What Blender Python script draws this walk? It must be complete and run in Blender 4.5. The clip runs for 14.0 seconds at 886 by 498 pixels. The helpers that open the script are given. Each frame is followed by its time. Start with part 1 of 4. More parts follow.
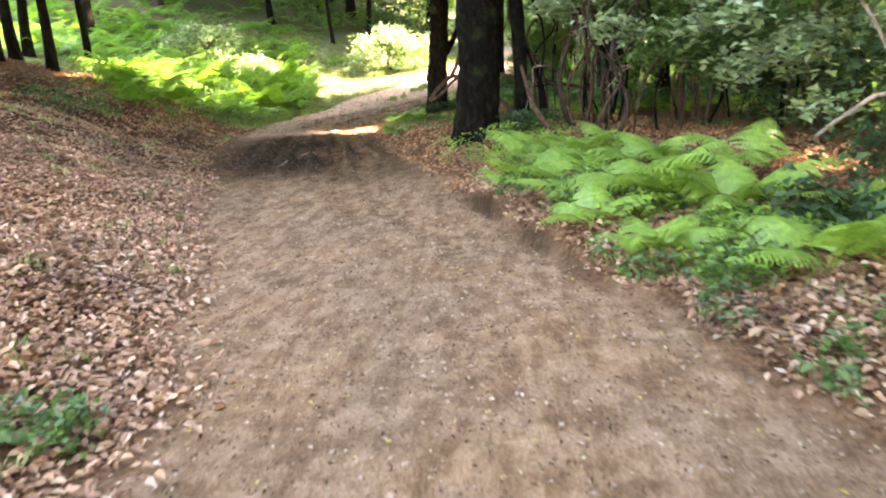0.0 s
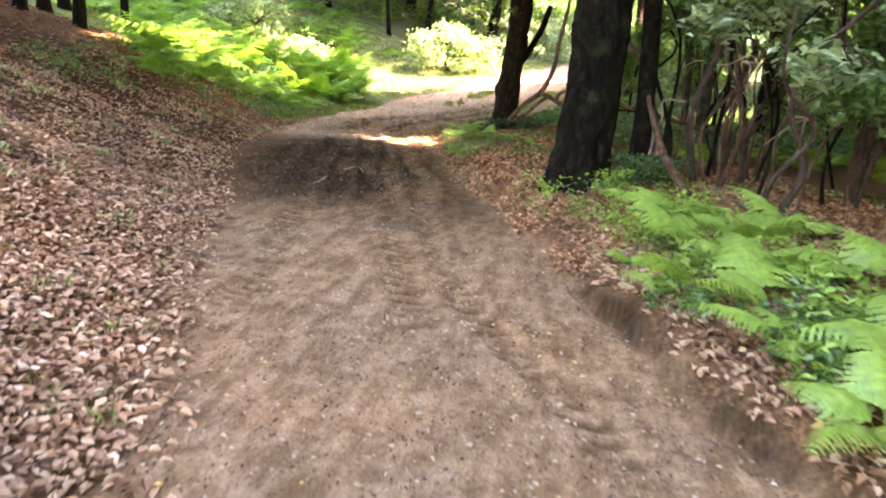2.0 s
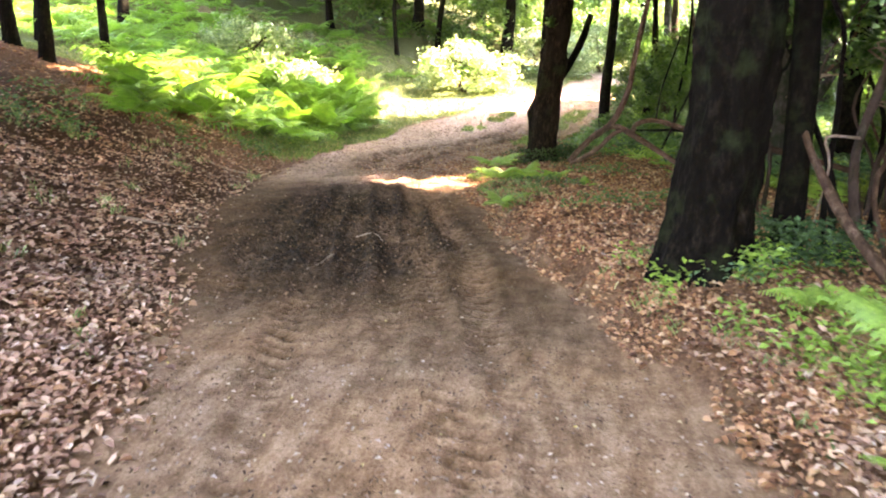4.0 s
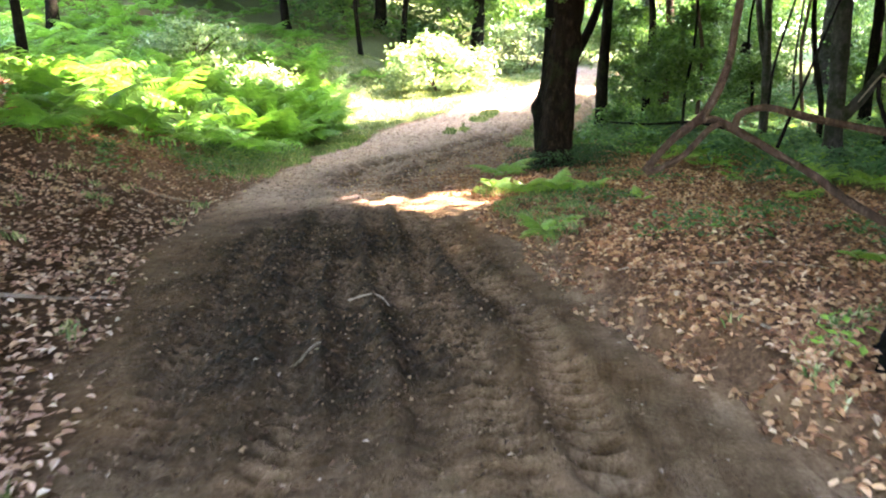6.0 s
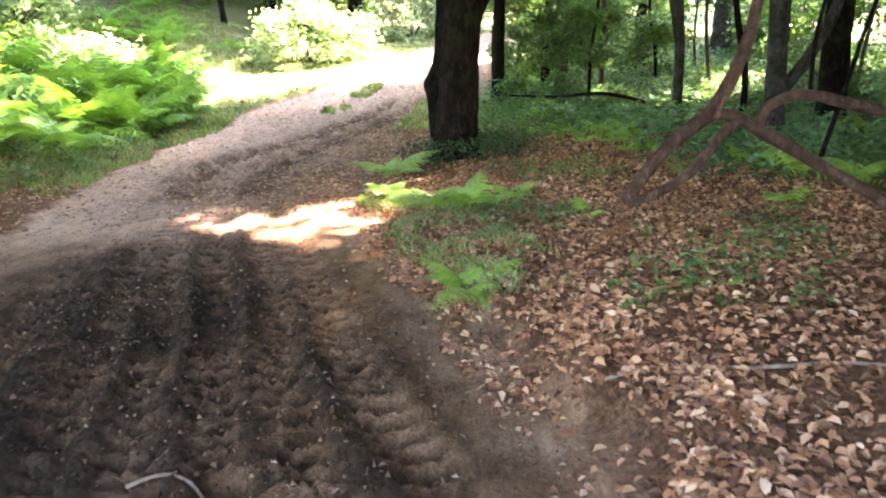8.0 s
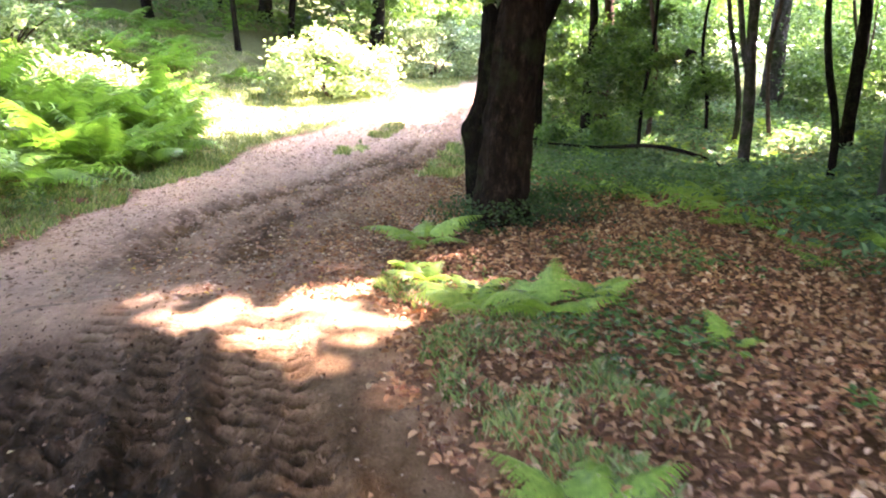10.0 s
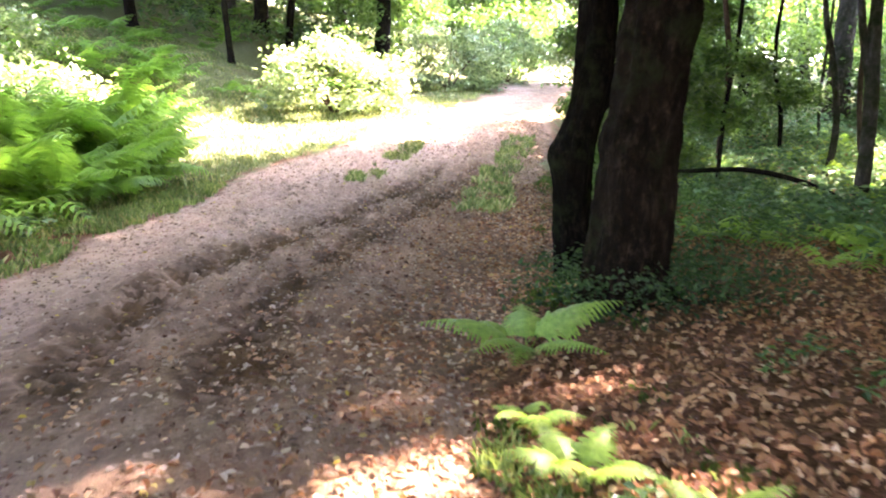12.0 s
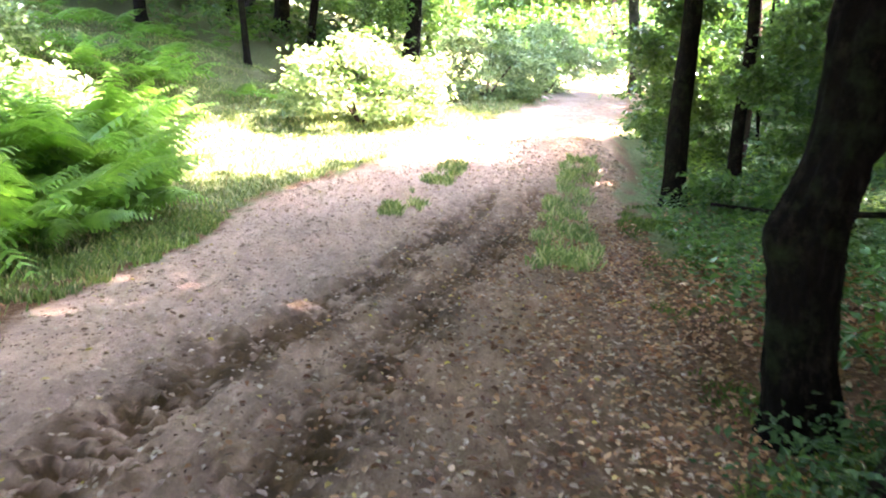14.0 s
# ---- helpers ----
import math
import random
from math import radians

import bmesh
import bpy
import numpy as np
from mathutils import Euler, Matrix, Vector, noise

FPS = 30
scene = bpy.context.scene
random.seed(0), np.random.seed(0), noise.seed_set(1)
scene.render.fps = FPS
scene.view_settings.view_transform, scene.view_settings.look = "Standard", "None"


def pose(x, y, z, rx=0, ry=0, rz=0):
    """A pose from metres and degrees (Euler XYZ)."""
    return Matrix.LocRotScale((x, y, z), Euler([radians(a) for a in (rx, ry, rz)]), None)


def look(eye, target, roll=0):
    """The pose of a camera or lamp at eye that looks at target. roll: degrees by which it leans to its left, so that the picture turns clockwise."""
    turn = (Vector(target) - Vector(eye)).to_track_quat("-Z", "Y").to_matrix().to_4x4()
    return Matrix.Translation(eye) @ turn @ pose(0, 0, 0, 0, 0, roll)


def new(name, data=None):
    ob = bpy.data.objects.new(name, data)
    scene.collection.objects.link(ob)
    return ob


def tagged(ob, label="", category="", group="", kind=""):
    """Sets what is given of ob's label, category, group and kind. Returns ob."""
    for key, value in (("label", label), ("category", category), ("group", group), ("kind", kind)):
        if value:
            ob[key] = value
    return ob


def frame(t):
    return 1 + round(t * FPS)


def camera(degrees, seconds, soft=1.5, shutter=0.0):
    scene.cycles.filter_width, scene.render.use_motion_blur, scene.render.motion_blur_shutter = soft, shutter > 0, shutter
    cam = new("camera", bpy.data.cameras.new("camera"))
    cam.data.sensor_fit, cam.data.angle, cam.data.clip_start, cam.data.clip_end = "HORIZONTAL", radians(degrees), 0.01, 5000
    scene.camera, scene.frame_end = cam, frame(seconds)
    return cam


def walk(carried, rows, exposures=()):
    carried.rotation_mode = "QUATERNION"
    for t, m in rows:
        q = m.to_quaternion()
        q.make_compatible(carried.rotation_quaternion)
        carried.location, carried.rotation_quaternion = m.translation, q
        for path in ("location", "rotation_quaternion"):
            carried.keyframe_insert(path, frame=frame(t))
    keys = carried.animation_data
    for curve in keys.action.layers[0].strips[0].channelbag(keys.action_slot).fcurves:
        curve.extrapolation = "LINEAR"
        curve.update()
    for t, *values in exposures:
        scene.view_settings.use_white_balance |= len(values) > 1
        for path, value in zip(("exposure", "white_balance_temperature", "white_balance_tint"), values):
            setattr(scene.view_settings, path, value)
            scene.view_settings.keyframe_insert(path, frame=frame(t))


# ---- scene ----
cam = camera(62.3, 14.0, soft=2.0, shutter=0.4)
PATH = [
    (0, (1.614, 0.491, 1.44), (1.39, 2.415, 0.943), -3.4),
    (0.5, (1.442, 1.267, 1.417), (1.211, 3.193, 0.932), -1.7),
    (1, (1.214, 1.895, 1.4), (0.998, 3.819, 0.896), 1.6),
    (1.5, (0.987, 2.469, 1.455), (0.734, 4.389, 0.956), 2.9),
    (2, (0.738, 3.031, 1.53), (0.452, 4.948, 1.036), 3.7),
    (2.5, (0.569, 3.758, 1.611), (0.299, 5.676, 1.113), 3.5),
    (3, (0.328, 4.456, 1.662), (-0.002, 6.367, 1.174), 2.7),
    (3.5, (0.098, 5.007, 1.652), (-0.212, 6.925, 1.177), 2.2),
    (3.7, (0.039, 5.26, 1.645), (-0.287, 7.181, 1.192), 1.6),
    (5.8, (-0.932, 7.828, 1.468), (-1.163, 9.763, 1.019), -0.5),
    (6, (-0.964, 8.101, 1.472), (-1.195, 10.037, 1.027), -0.9),
    (6.5, (-0.964, 8.805, 1.49), (-1.158, 10.741, 1.028), -1.5),
    (7, (-1.075, 9.462, 1.551), (-1.077, 11.392, 1.028), -2.9),
    (7.2, (-1.038, 9.728, 1.551), (-1.034, 11.653, 1.009), -3.4),
    (9.3, (-1.218, 11.61, 1.479), (-1.045, 13.552, 1.03), 1.2),
    (9.5, (-1.231, 11.87, 1.478), (-1.098, 13.817, 1.045), 0.9),
    (10, (-1.315, 12.533, 1.485), (-1.273, 14.485, 1.052), 0.6),
    (10.5, (-1.461, 13.193, 1.49), (-1.402, 15.149, 1.075), 1.0),
    (11, (-1.618, 13.924, 1.452), (-1.597, 15.883, 1.05), 0.5),
    (11.5, (-1.806, 14.545, 1.423), (-1.757, 16.5, 1.005), 0.7),
    (12, (-1.9, 15.224, 1.403), (-1.848, 17.185, 1.012), 0.3),
    (12.5, (-2.105, 15.922, 1.418), (-2.051, 17.879, 1.007), 1.0),
    (13, (-2.185, 16.556, 1.436), (-2.166, 18.516, 1.039), 0.6),
    (13.5, (-2.29, 17.164, 1.5), (-2.269, 19.127, 1.116), 1.1),
    (14, (-2.378, 17.713, 1.531), (-2.367, 19.677, 1.152), 1.5),
]
walk(cam, [(t, look(eye, target, roll)) for t, eye, target, roll in PATH], [(0.0, 5.88, 7650, 32), (2.0, 5.95, 7800, 38), (3.2, 6.25, 7950, 42), (4.2, 6.2, 7600, 38), (5.8, 6.0, 6850, 28), (7.2, 6.25, 6750, 34), (9.0, 6.35, 6700, 44), (10.2, 6.25, 6750, 46), (11.3, 6.1, 6750, 45), (12.5, 6.08, 6700, 43), (14.0, 6.1, 6500, 37)])

# ---- world and sun: high sun to the right, over the wood; the clearing lies open to it ----
SUN_EL, SUN_AZ = 52.0, 66.0  # degrees; azimuth from +y towards +x
world = bpy.data.worlds.new("sky")
scene.world = world
world.use_nodes = True
wn = world.node_tree
sky = wn.nodes.new("ShaderNodeTexSky")
sky.sky_type = "NISHITA"
sky.sun_disc = False
sky.sun_elevation, sky.sun_rotation = radians(SUN_EL), radians(SUN_AZ)
wn.nodes["Background"].inputs["Strength"].default_value = 0.15
wn.links.new(sky.outputs[0], wn.nodes["Background"].inputs[0])
sun_way = Vector((math.sin(radians(SUN_AZ)) * math.cos(radians(SUN_EL)), math.cos(radians(SUN_AZ)) * math.cos(radians(SUN_EL)), math.sin(radians(SUN_EL))))
sun = new("sun", bpy.data.lights.new("sun", "SUN"))
sun.data.energy, sun.data.angle, sun.data.color = 3.1, radians(1.4), (1.0, 0.95, 0.86)
sun.matrix_world = look(sun_way * 60, (0, 0, 0))

# ---- materials ----
def material(name, rough=0.8):
    m = bpy.data.materials.new(name)
    m.use_nodes = True
    b = m.node_tree.nodes["Principled BSDF"]
    b.inputs["Roughness"].default_value = rough
    b.inputs["Specular IOR Level"].default_value = 0.3
    return m, m.node_tree, b


def node(nt, kind, **kw):
    n = nt.nodes.new(kind)
    for k, v in kw.items():
        n.inputs[k].default_value = v
    return n


def noise_tex(nt, scale, detail=4.0, rough=0.6, coords="Object", stretch=None):
    tc = nt.nodes.new("ShaderNodeTexCoord")
    n = node(nt, "ShaderNodeTexNoise", Scale=scale, Detail=detail, Roughness=rough)
    if stretch:
        mp = nt.nodes.new("ShaderNodeMapping")
        mp.inputs["Scale"].default_value = stretch
        nt.links.new(tc.outputs[coords], mp.inputs[0])
        nt.links.new(mp.outputs[0], n.inputs["Vector"])
    else:
        nt.links.new(tc.outputs[coords], n.inputs["Vector"])
    return n.outputs["Fac"]


def ramp(nt, fac, stops):
    r = nt.nodes.new("ShaderNodeValToRGB")
    e = r.color_ramp.elements
    while len(e) < len(stops):
        e.new(0.5)
    for k, (p, c) in enumerate(stops):
        e[k].position, e[k].color = p, (*c, 1)
    nt.links.new(fac, r.inputs[0])
    return r.outputs[0]


def mix(nt, fac, a, b, mode="MIX"):
    n = nt.nodes.new("ShaderNodeMix")
    n.data_type, n.blend_type = "RGBA", mode
    for sock, v in ((n.inputs["Factor"], fac), (n.inputs["A"], a), (n.inputs["B"], b)):
        if isinstance(v, (int, float)):
            sock.default_value = v
        elif isinstance(v, tuple):
            sock.default_value = (*v, 1)
        else:
            nt.links.new(v, sock)
    return n.outputs["Result"]


def bump(nt, bsdf, height, strength, distance):
    b = node(nt, "ShaderNodeBump", Strength=strength, Distance=distance)
    nt.links.new(height, b.inputs["Height"])
    nt.links.new(b.outputs[0], bsdf.inputs["Normal"])


def bark(name, dark, mid, light, moss=0.0):
    m, nt, b = material(name, 0.95)
    b.inputs["Specular IOR Level"].default_value = 0.03
    grain = noise_tex(nt, 17, 8, 0.78, stretch=(1, 1, 0.42))
    col = ramp(nt, grain, [(0.32, dark), (0.52, mid), (0.72, light)])
    patch = noise_tex(nt, 2.3, 3, 0.6)
    col = mix(nt, ramp(nt, patch, [(0.45, (0, 0, 0)), (0.7, (1, 1, 1))]), col, tuple(v * 1.35 for v in mid))
    if moss:
        g = ramp(nt, noise_tex(nt, 3.1, 5, 0.7), [(0.6 - 0.25 * moss, (0, 0, 0)), (0.75 - 0.2 * moss, (1, 1, 1))])
        col = mix(nt, g, col, (0.018, 0.024, 0.009))
    nt.links.new(col, b.inputs["Base Color"])
    bump(nt, b, grain, 1.0, 0.06)
    return m


def leafy(name, stops, rough=0.45, through_amount=0.35, spec=0.4, patchy=0.0):
    """Thin green leaf: glossy front and light coming through it."""
    m, nt, b = material(name, rough)
    b.inputs["Specular IOR Level"].default_value = spec
    g = nt.nodes.new("ShaderNodeNewGeometry")
    col = ramp(nt, noise_tex(nt, patchy, 4, 0.7) if patchy else g.outputs["Random Per Island"], stops)
    blotch = ramp(nt, noise_tex(nt, 0.9, 3, 0.6), [(0.3, (0.6, 0.62, 0.6)), (0.7, (1.15, 1.1, 1.0))])
    col = mix(nt, 1.0, col, blotch, "MULTIPLY")
    nt.links.new(col, b.inputs["Base Color"])
    tr = nt.nodes.new("ShaderNodeBsdfTranslucent")
    warm = mix(nt, 1.0, col, (1.35, 1.4, 0.75), "MULTIPLY")
    nt.links.new(warm, tr.inputs["Color"])
    ms = nt.nodes.new("ShaderNodeMixShader")
    ms.inputs[0].default_value = through_amount
    nt.links.new(b.outputs[0], ms.inputs[1])
    nt.links.new(tr.outputs[0], ms.inputs[2])
    nt.links.new(ms.outputs[0], nt.nodes["Material Output"].inputs["Surface"])
    return m


# these two are blacker than bark is: the trunks' deep shade in the colour
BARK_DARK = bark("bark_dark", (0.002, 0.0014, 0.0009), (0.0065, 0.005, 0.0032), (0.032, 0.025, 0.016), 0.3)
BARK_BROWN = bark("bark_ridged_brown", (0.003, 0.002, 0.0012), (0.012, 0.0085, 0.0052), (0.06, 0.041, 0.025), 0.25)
BARK_MID = bark("bark_brown", (0.02, 0.014, 0.01), (0.06, 0.04, 0.027), (0.12, 0.085, 0.06), 0.3)
BARK_GREY = bark("bark_grey", (0.014, 0.012, 0.009), (0.045, 0.04, 0.03), (0.13, 0.12, 0.095), 0.6)
DEADWOOD = bark("dead_wood", (0.022, 0.012, 0.007), (0.075, 0.043, 0.024), (0.22, 0.145, 0.085))
TWIG = bark("dry_twig", (0.12, 0.08, 0.05), (0.27, 0.2, 0.13), (0.45, 0.36, 0.26))
FERN = leafy("fern_green", [(0.25, (0.1, 0.2, 0.028)), (0.5, (0.2, 0.34, 0.05)), (0.75, (0.32, 0.47, 0.09))], 0.5, 0.42, patchy=16.0)
BRACKEN = leafy("bracken_green", [(0.25, (0.065, 0.17, 0.024)), (0.5, (0.13, 0.28, 0.038)), (0.75, (0.21, 0.38, 0.065))], 0.5, 0.42, patchy=7.0)
UNDERGROWTH = leafy("undergrowth_leaf", [(0.0, (0.045, 0.11, 0.045)), (0.5, (0.085, 0.18, 0.075)), (1.0, (0.14, 0.26, 0.11))], 0.5, 0.35, 0.35)
LEAF = leafy("beech_leaf", [(0.0, (0.035, 0.085, 0.02)), (0.5, (0.065, 0.14, 0.03)), (1.0, (0.11, 0.2, 0.045))], 0.4, 0.4)
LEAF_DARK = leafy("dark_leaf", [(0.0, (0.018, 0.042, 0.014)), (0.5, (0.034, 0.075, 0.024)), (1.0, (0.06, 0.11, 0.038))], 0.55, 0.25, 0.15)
# paler copy of the leaf green, with sunlit brightness put into its colour
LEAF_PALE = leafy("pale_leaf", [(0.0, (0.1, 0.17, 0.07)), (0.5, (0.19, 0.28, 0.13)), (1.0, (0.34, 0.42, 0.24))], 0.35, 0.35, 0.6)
GRASS = leafy("grass_blade", [(0.0, (0.07, 0.12, 0.03)), (0.5, (0.15, 0.21, 0.06)), (0.8, (0.26, 0.3, 0.11)), (1.0, (0.45, 0.4, 0.22))], 0.5, 0.35)
GRASS_SHADE = leafy("shade_grass", [(0.0, (0.065, 0.1, 0.028)), (0.5, (0.13, 0.2, 0.05)), (0.85, (0.22, 0.29, 0.09)), (1.0, (0.33, 0.27, 0.15))], 0.5, 0.35)
MOSS = leafy("moss", [(0.0, (0.035, 0.06, 0.015)), (0.5, (0.07, 0.11, 0.02)), (1.0, (0.12, 0.16, 0.035))], 0.8, 0.2, 0.1)
LITTER = leafy("fallen_leaf", [(0.0, (0.085, 0.036, 0.014)), (0.35, (0.21, 0.09, 0.036)), (0.7, (0.37, 0.185, 0.083)), (0.92, (0.48, 0.28, 0.145)), (1.0, (0.55, 0.38, 0.24))], 0.65, 0.1, 0.25)
BANK_LITTER = leafy("dry_beech_leaf", [(0.0, (0.15, 0.075, 0.04)), (0.35, (0.28, 0.145, 0.078)), (0.7, (0.4, 0.235, 0.135)), (0.92, (0.48, 0.31, 0.195)), (1.0, (0.55, 0.41, 0.29))], 0.65, 0.1, 0.25)
CHIP = leafy("bleached_leaf", [(0.0, (0.15, 0.09, 0.055)), (0.5, (0.3, 0.2, 0.135)), (0.93, (0.48, 0.37, 0.28)), (1.0, (0.5, 0.36, 0.05))], 0.75, 0.1, 0.12)

CRUMB = leafy("dark_crumb", [(0.0, (0.04, 0.022, 0.012)), (0.6, (0.11, 0.062, 0.033)), (1.0, (0.24, 0.15, 0.08))], 0.8, 0.05, 0.1)

# ---- ground ----
YR = [-40, -5, 0, 2, 3.3, 4.9, 6.4, 7.7, 9, 10.6, 12.4, 13.6, 15.5, 17.7, 18.8, 19.7, 21.3, 24, 27, 32, 34.2, 40, 60]
XR = [6, 4, 3.3, 3.0, 2.75, 2.19, 1.5, 1.2, 0.9, 0.33, -0.25, -0.6, -1.1, -1.6, -1.7, -1.35, -0.95, -0.45, 0, 1.1, 1.4, 3.4, 14]
YL = [-40, -5, 2, 3.5, 5.07, 6.67, 9.6, 13.8, 18, 22.8, 25, 28, 29.9, 32.9, 36.6, 42, 60]
XL = [-2, 0.3, 0.1, -0.07, -0.7, -1.4, -2.57, -4.3, -5.0, -5.35, -5.1, -4.9, -4.07, -2.86, -0.7, 1.0, 11]
_waves = np.random.RandomState(4)
_wave = [(2.2 ** k, _waves.rand(4) * 6.28, _waves.rand(2) * 6.28) for k in range(7)]


def bumps(x, y, k0, k1):
    """Smooth irregular relief about -1 to 1 from crossed waves, octaves k0 to k1."""
    s = 0
    for k in range(k0, k1):
        f, p, q = _wave[k]
        s = s + (np.sin(f * 0.9 * x + p[0] + 1.3 * np.sin(f * 0.53 * y + q[0])) * np.sin(f * 0.8 * y + p[1] + 1.3 * np.sin(f * 0.61 * x + q[1]))) / (k - k0 + 1)
    return s


def smooth(a, b, v):
    u = np.clip((v - a) / (b - a), 0, 1)
    return u * u * (3 - 2 * u)


def sides(x, y):
    """How far a place lies to the right of the track's right edge, and to the left of its left one."""
    wob = 0.10 * bumps(x, y, 1, 3) + 0.05 * bumps(x, y, 3, 5)
    return x - np.interp(y, YR, XR) + wob, np.interp(y, YL, XL) - x + wob


def land(x, y):
    """The lie of the land without ruts and grain."""
    x, y = np.asarray(x, float), np.asarray(y, float)
    dr, dl = sides(x, y)
    far = np.maximum(0, y - 24)
    z = 1.25 * (1 - np.exp(-(far / 8) ** 2 * 0.7)) + 0.075 * np.clip(y - 32, 0, 60)
    d0 = np.maximum(0, dl - np.interp(y, [18, 22, 26, 34, 50], [0.1, 0.9, 3.2, 6.0, 8.0]))
    z = z + 0.45 * np.minimum(d0 * d0 / (d0 + 0.6), 2.6) + 0.24 * np.clip(d0 - 3.1, 0, 25)
    vh = np.interp(y, [0, 5, 8, 11, 14, 17, 19, 22, 26, 30], [0.10, 0.16, 0.28, 0.33, 0.25, 0.16, 0.12, 0.08, 0.05, 0.04])
    z = z + vh * (0.5 * smooth(-0.05, 0.22, dr) + 0.5 * smooth(0.1, 1.2, dr))
    worn = smooth(5.3, 6.0, y) * (1 - smooth(7.6, 8.6, y)) * smooth(-1.8, 0.3, bumps(x, y, 2, 4))
    lip = dr + 0.022 * bumps(x, y, 4, 7)
    z = z + worn * (0.085 * smooth(-0.03, 0.05, lip) * (1 - smooth(0.25, 1.2, dr)) - 0.05 * np.exp(-((lip + 0.06) / 0.07) ** 2))
    worn = smooth(10.5, 11.5, y) * (1 - smooth(15.5, 17.0, y)) * smooth(-0.6, 0.6, bumps(x, y, 2, 4))
    z = z + worn * (0.09 * smooth(-0.03, 0.05, lip) * (1 - smooth(0.2, 0.9, dr)) - 0.05 * np.exp(-((lip + 0.06) / 0.08) ** 2))
    z = z + 0.05 * bumps(x, y, 0, 2) * smooth(-0.5, 1.5, np.maximum(dr, dl))
    return z


def mud_mask(x, y):
    u, v = (x + 2.7 + 0.2 * (y - 14.5)) / 1.5, (y - 13.7) / 3.6
    return 1 - smooth(0.55, 1.15, np.hypot(u, v) + 0.12 * bumps(x, y, 2, 5))


# wheel ruts: where they run (y, x), depth, half width
TREADS = (((5, 6.1, 7.4, 8.4, 9.8, 12.1, 13.5, 16.3, 19), (1.5, 1.0, 0.31, -0.02, -0.48, -0.85, -1.31, -2.13, -2.7), 0.06, 0.13),
        ((6, 7.2, 7.9, 12.2, 13.7, 16.8, 19), (0.5, 0.0, -0.26, -1.36, -1.77, -2.45, -2.9), 0.055, 0.13),
        ((9.5, 12.5, 13.5, 16.9, 19), (-1.0, -1.67, -2.03, -2.89, -3.2), 0.055, 0.14),
        ((1.5, 3.4, 5.3, 6.7, 7.4, 12.2, 13.6, 16.4, 19), (0.45, 0.0, -0.57, -1.1, -1.2, -2.36, -2.74, -3.32, -3.6), 0.05, 0.12),
        ((10.5, 12.2, 13.6, 16.4, 18.5), (-1.6, -2.0, -2.4, -3.1, -3.4), 0.05, 0.13),
        ((10, 13, 18), (-2.4, -3.15, -4.1), 0.05, 0.15))
CHURNED = (((18, 20.5, 21.4, 22.9, 26.1, 29, 31), (-3.7, -3.92, -3.79, -3.27, -2.36, -1.5, -0.8), 0.07, 0.2),
        ((18, 20.5, 23, 26.1, 29, 31), (-2.9, -3.0, -2.5, -1.6, -0.8, -0.1), 0.055, 0.2))
RUTS = TREADS + CHURNED


def ruts(x, y):
    """For each wheel rut: how far it holds there, the way across it, its tread bars, where they are kept, and its depth."""
    for k, (ys, xs, depth, wide) in enumerate(RUTS):
        u = (x - np.interp(y, ys, xs) - 0.02 * np.sin(y * 2.1 + k)) / wide
        fade = smooth(ys[0], ys[0] + 1.2, y) * (1 - smooth(ys[-1] - 3.2, ys[-1] - 0.6, y)) * smooth(-1.3, 0.2, bumps(x * 0.6, y * 0.8 + 3 * k, 0, 2) + 1.2 * smooth(9.5, 11, y))
        pitch = y + (0.25 * u * wide if k % 2 else -0.3 * np.abs(u) * wide) + 0.06 * bumps(x, y, 2, 6)
        bars = smooth(0.25, 0.65, 0.5 + 0.5 * np.sin(pitch * 6.283 / 0.15 + k * 2) + 0.25 * bumps(x, y, 5, 7))
        worn = 0.25 + 0.75 * smooth(9, 11.5, y)
        keep = smooth(-1.2, -0.3, bumps(x * 0.7, y * 0.7, 1, 3) - (1 - worn) * (0.9 + bumps(x, y, 3, 5)))
        yield fade * (0.45 + 0.55 * worn), np.clip(u, -4, 4), bars, keep, depth


def relief(x, y):
    """Wheel ruts with tread bars, puddled mud and clods."""
    dr, dl = sides(x, y)
    inside = smooth(0.0, 0.4, np.minimum(-dr, -dl))
    z = (0.007 * bumps(x, y, 3, 6) + 0.013 * np.maximum(0, bumps(x * 1.3, y * 1.1, 5, 7) - 0.45) * smooth(-0.9, 0.5, bumps(x, y, 1, 4))) * inside
    for fade, u, bars, keep, depth in ruts(x, y):
        z = z + fade * (-depth * np.exp(-u ** 4) + 0.3 * depth * np.exp(-(np.abs(u) - 1.45) ** 2 * 6) + 0.75 * depth * bars * np.exp(-u ** 4) * keep)
    m = mud_mask(x, y)
    z = z + m * (0.03 * bumps(x, y, 5, 7) - 0.02)
    chew = smooth(18, 20, y) * (1 - smooth(28, 31, y)) * smooth(0.3, 1.0, np.minimum(-dr, -dl))
    z = z + chew * (0.03 * np.maximum(-0.3, bumps(x, y * 0.8, 5, 7)) + 0.03 * bumps(x, y * 0.7, 3, 5))
    return z


def ground_z(x, y):
    return land(x, y) + relief(np.asarray(x, float), np.asarray(y, float))


def steps(fine0, fine1, d, end0, end1):
    v = list(np.arange(fine0, fine1 + d / 2, d))
    s = d
    while v[-1] < end1:
        s *= 1.16
        v.append(v[-1] + s)
    s = d
    while v[0] > end0:
        s *= 1.16
        v.insert(0, v[0] - s)
    return np.array(v)


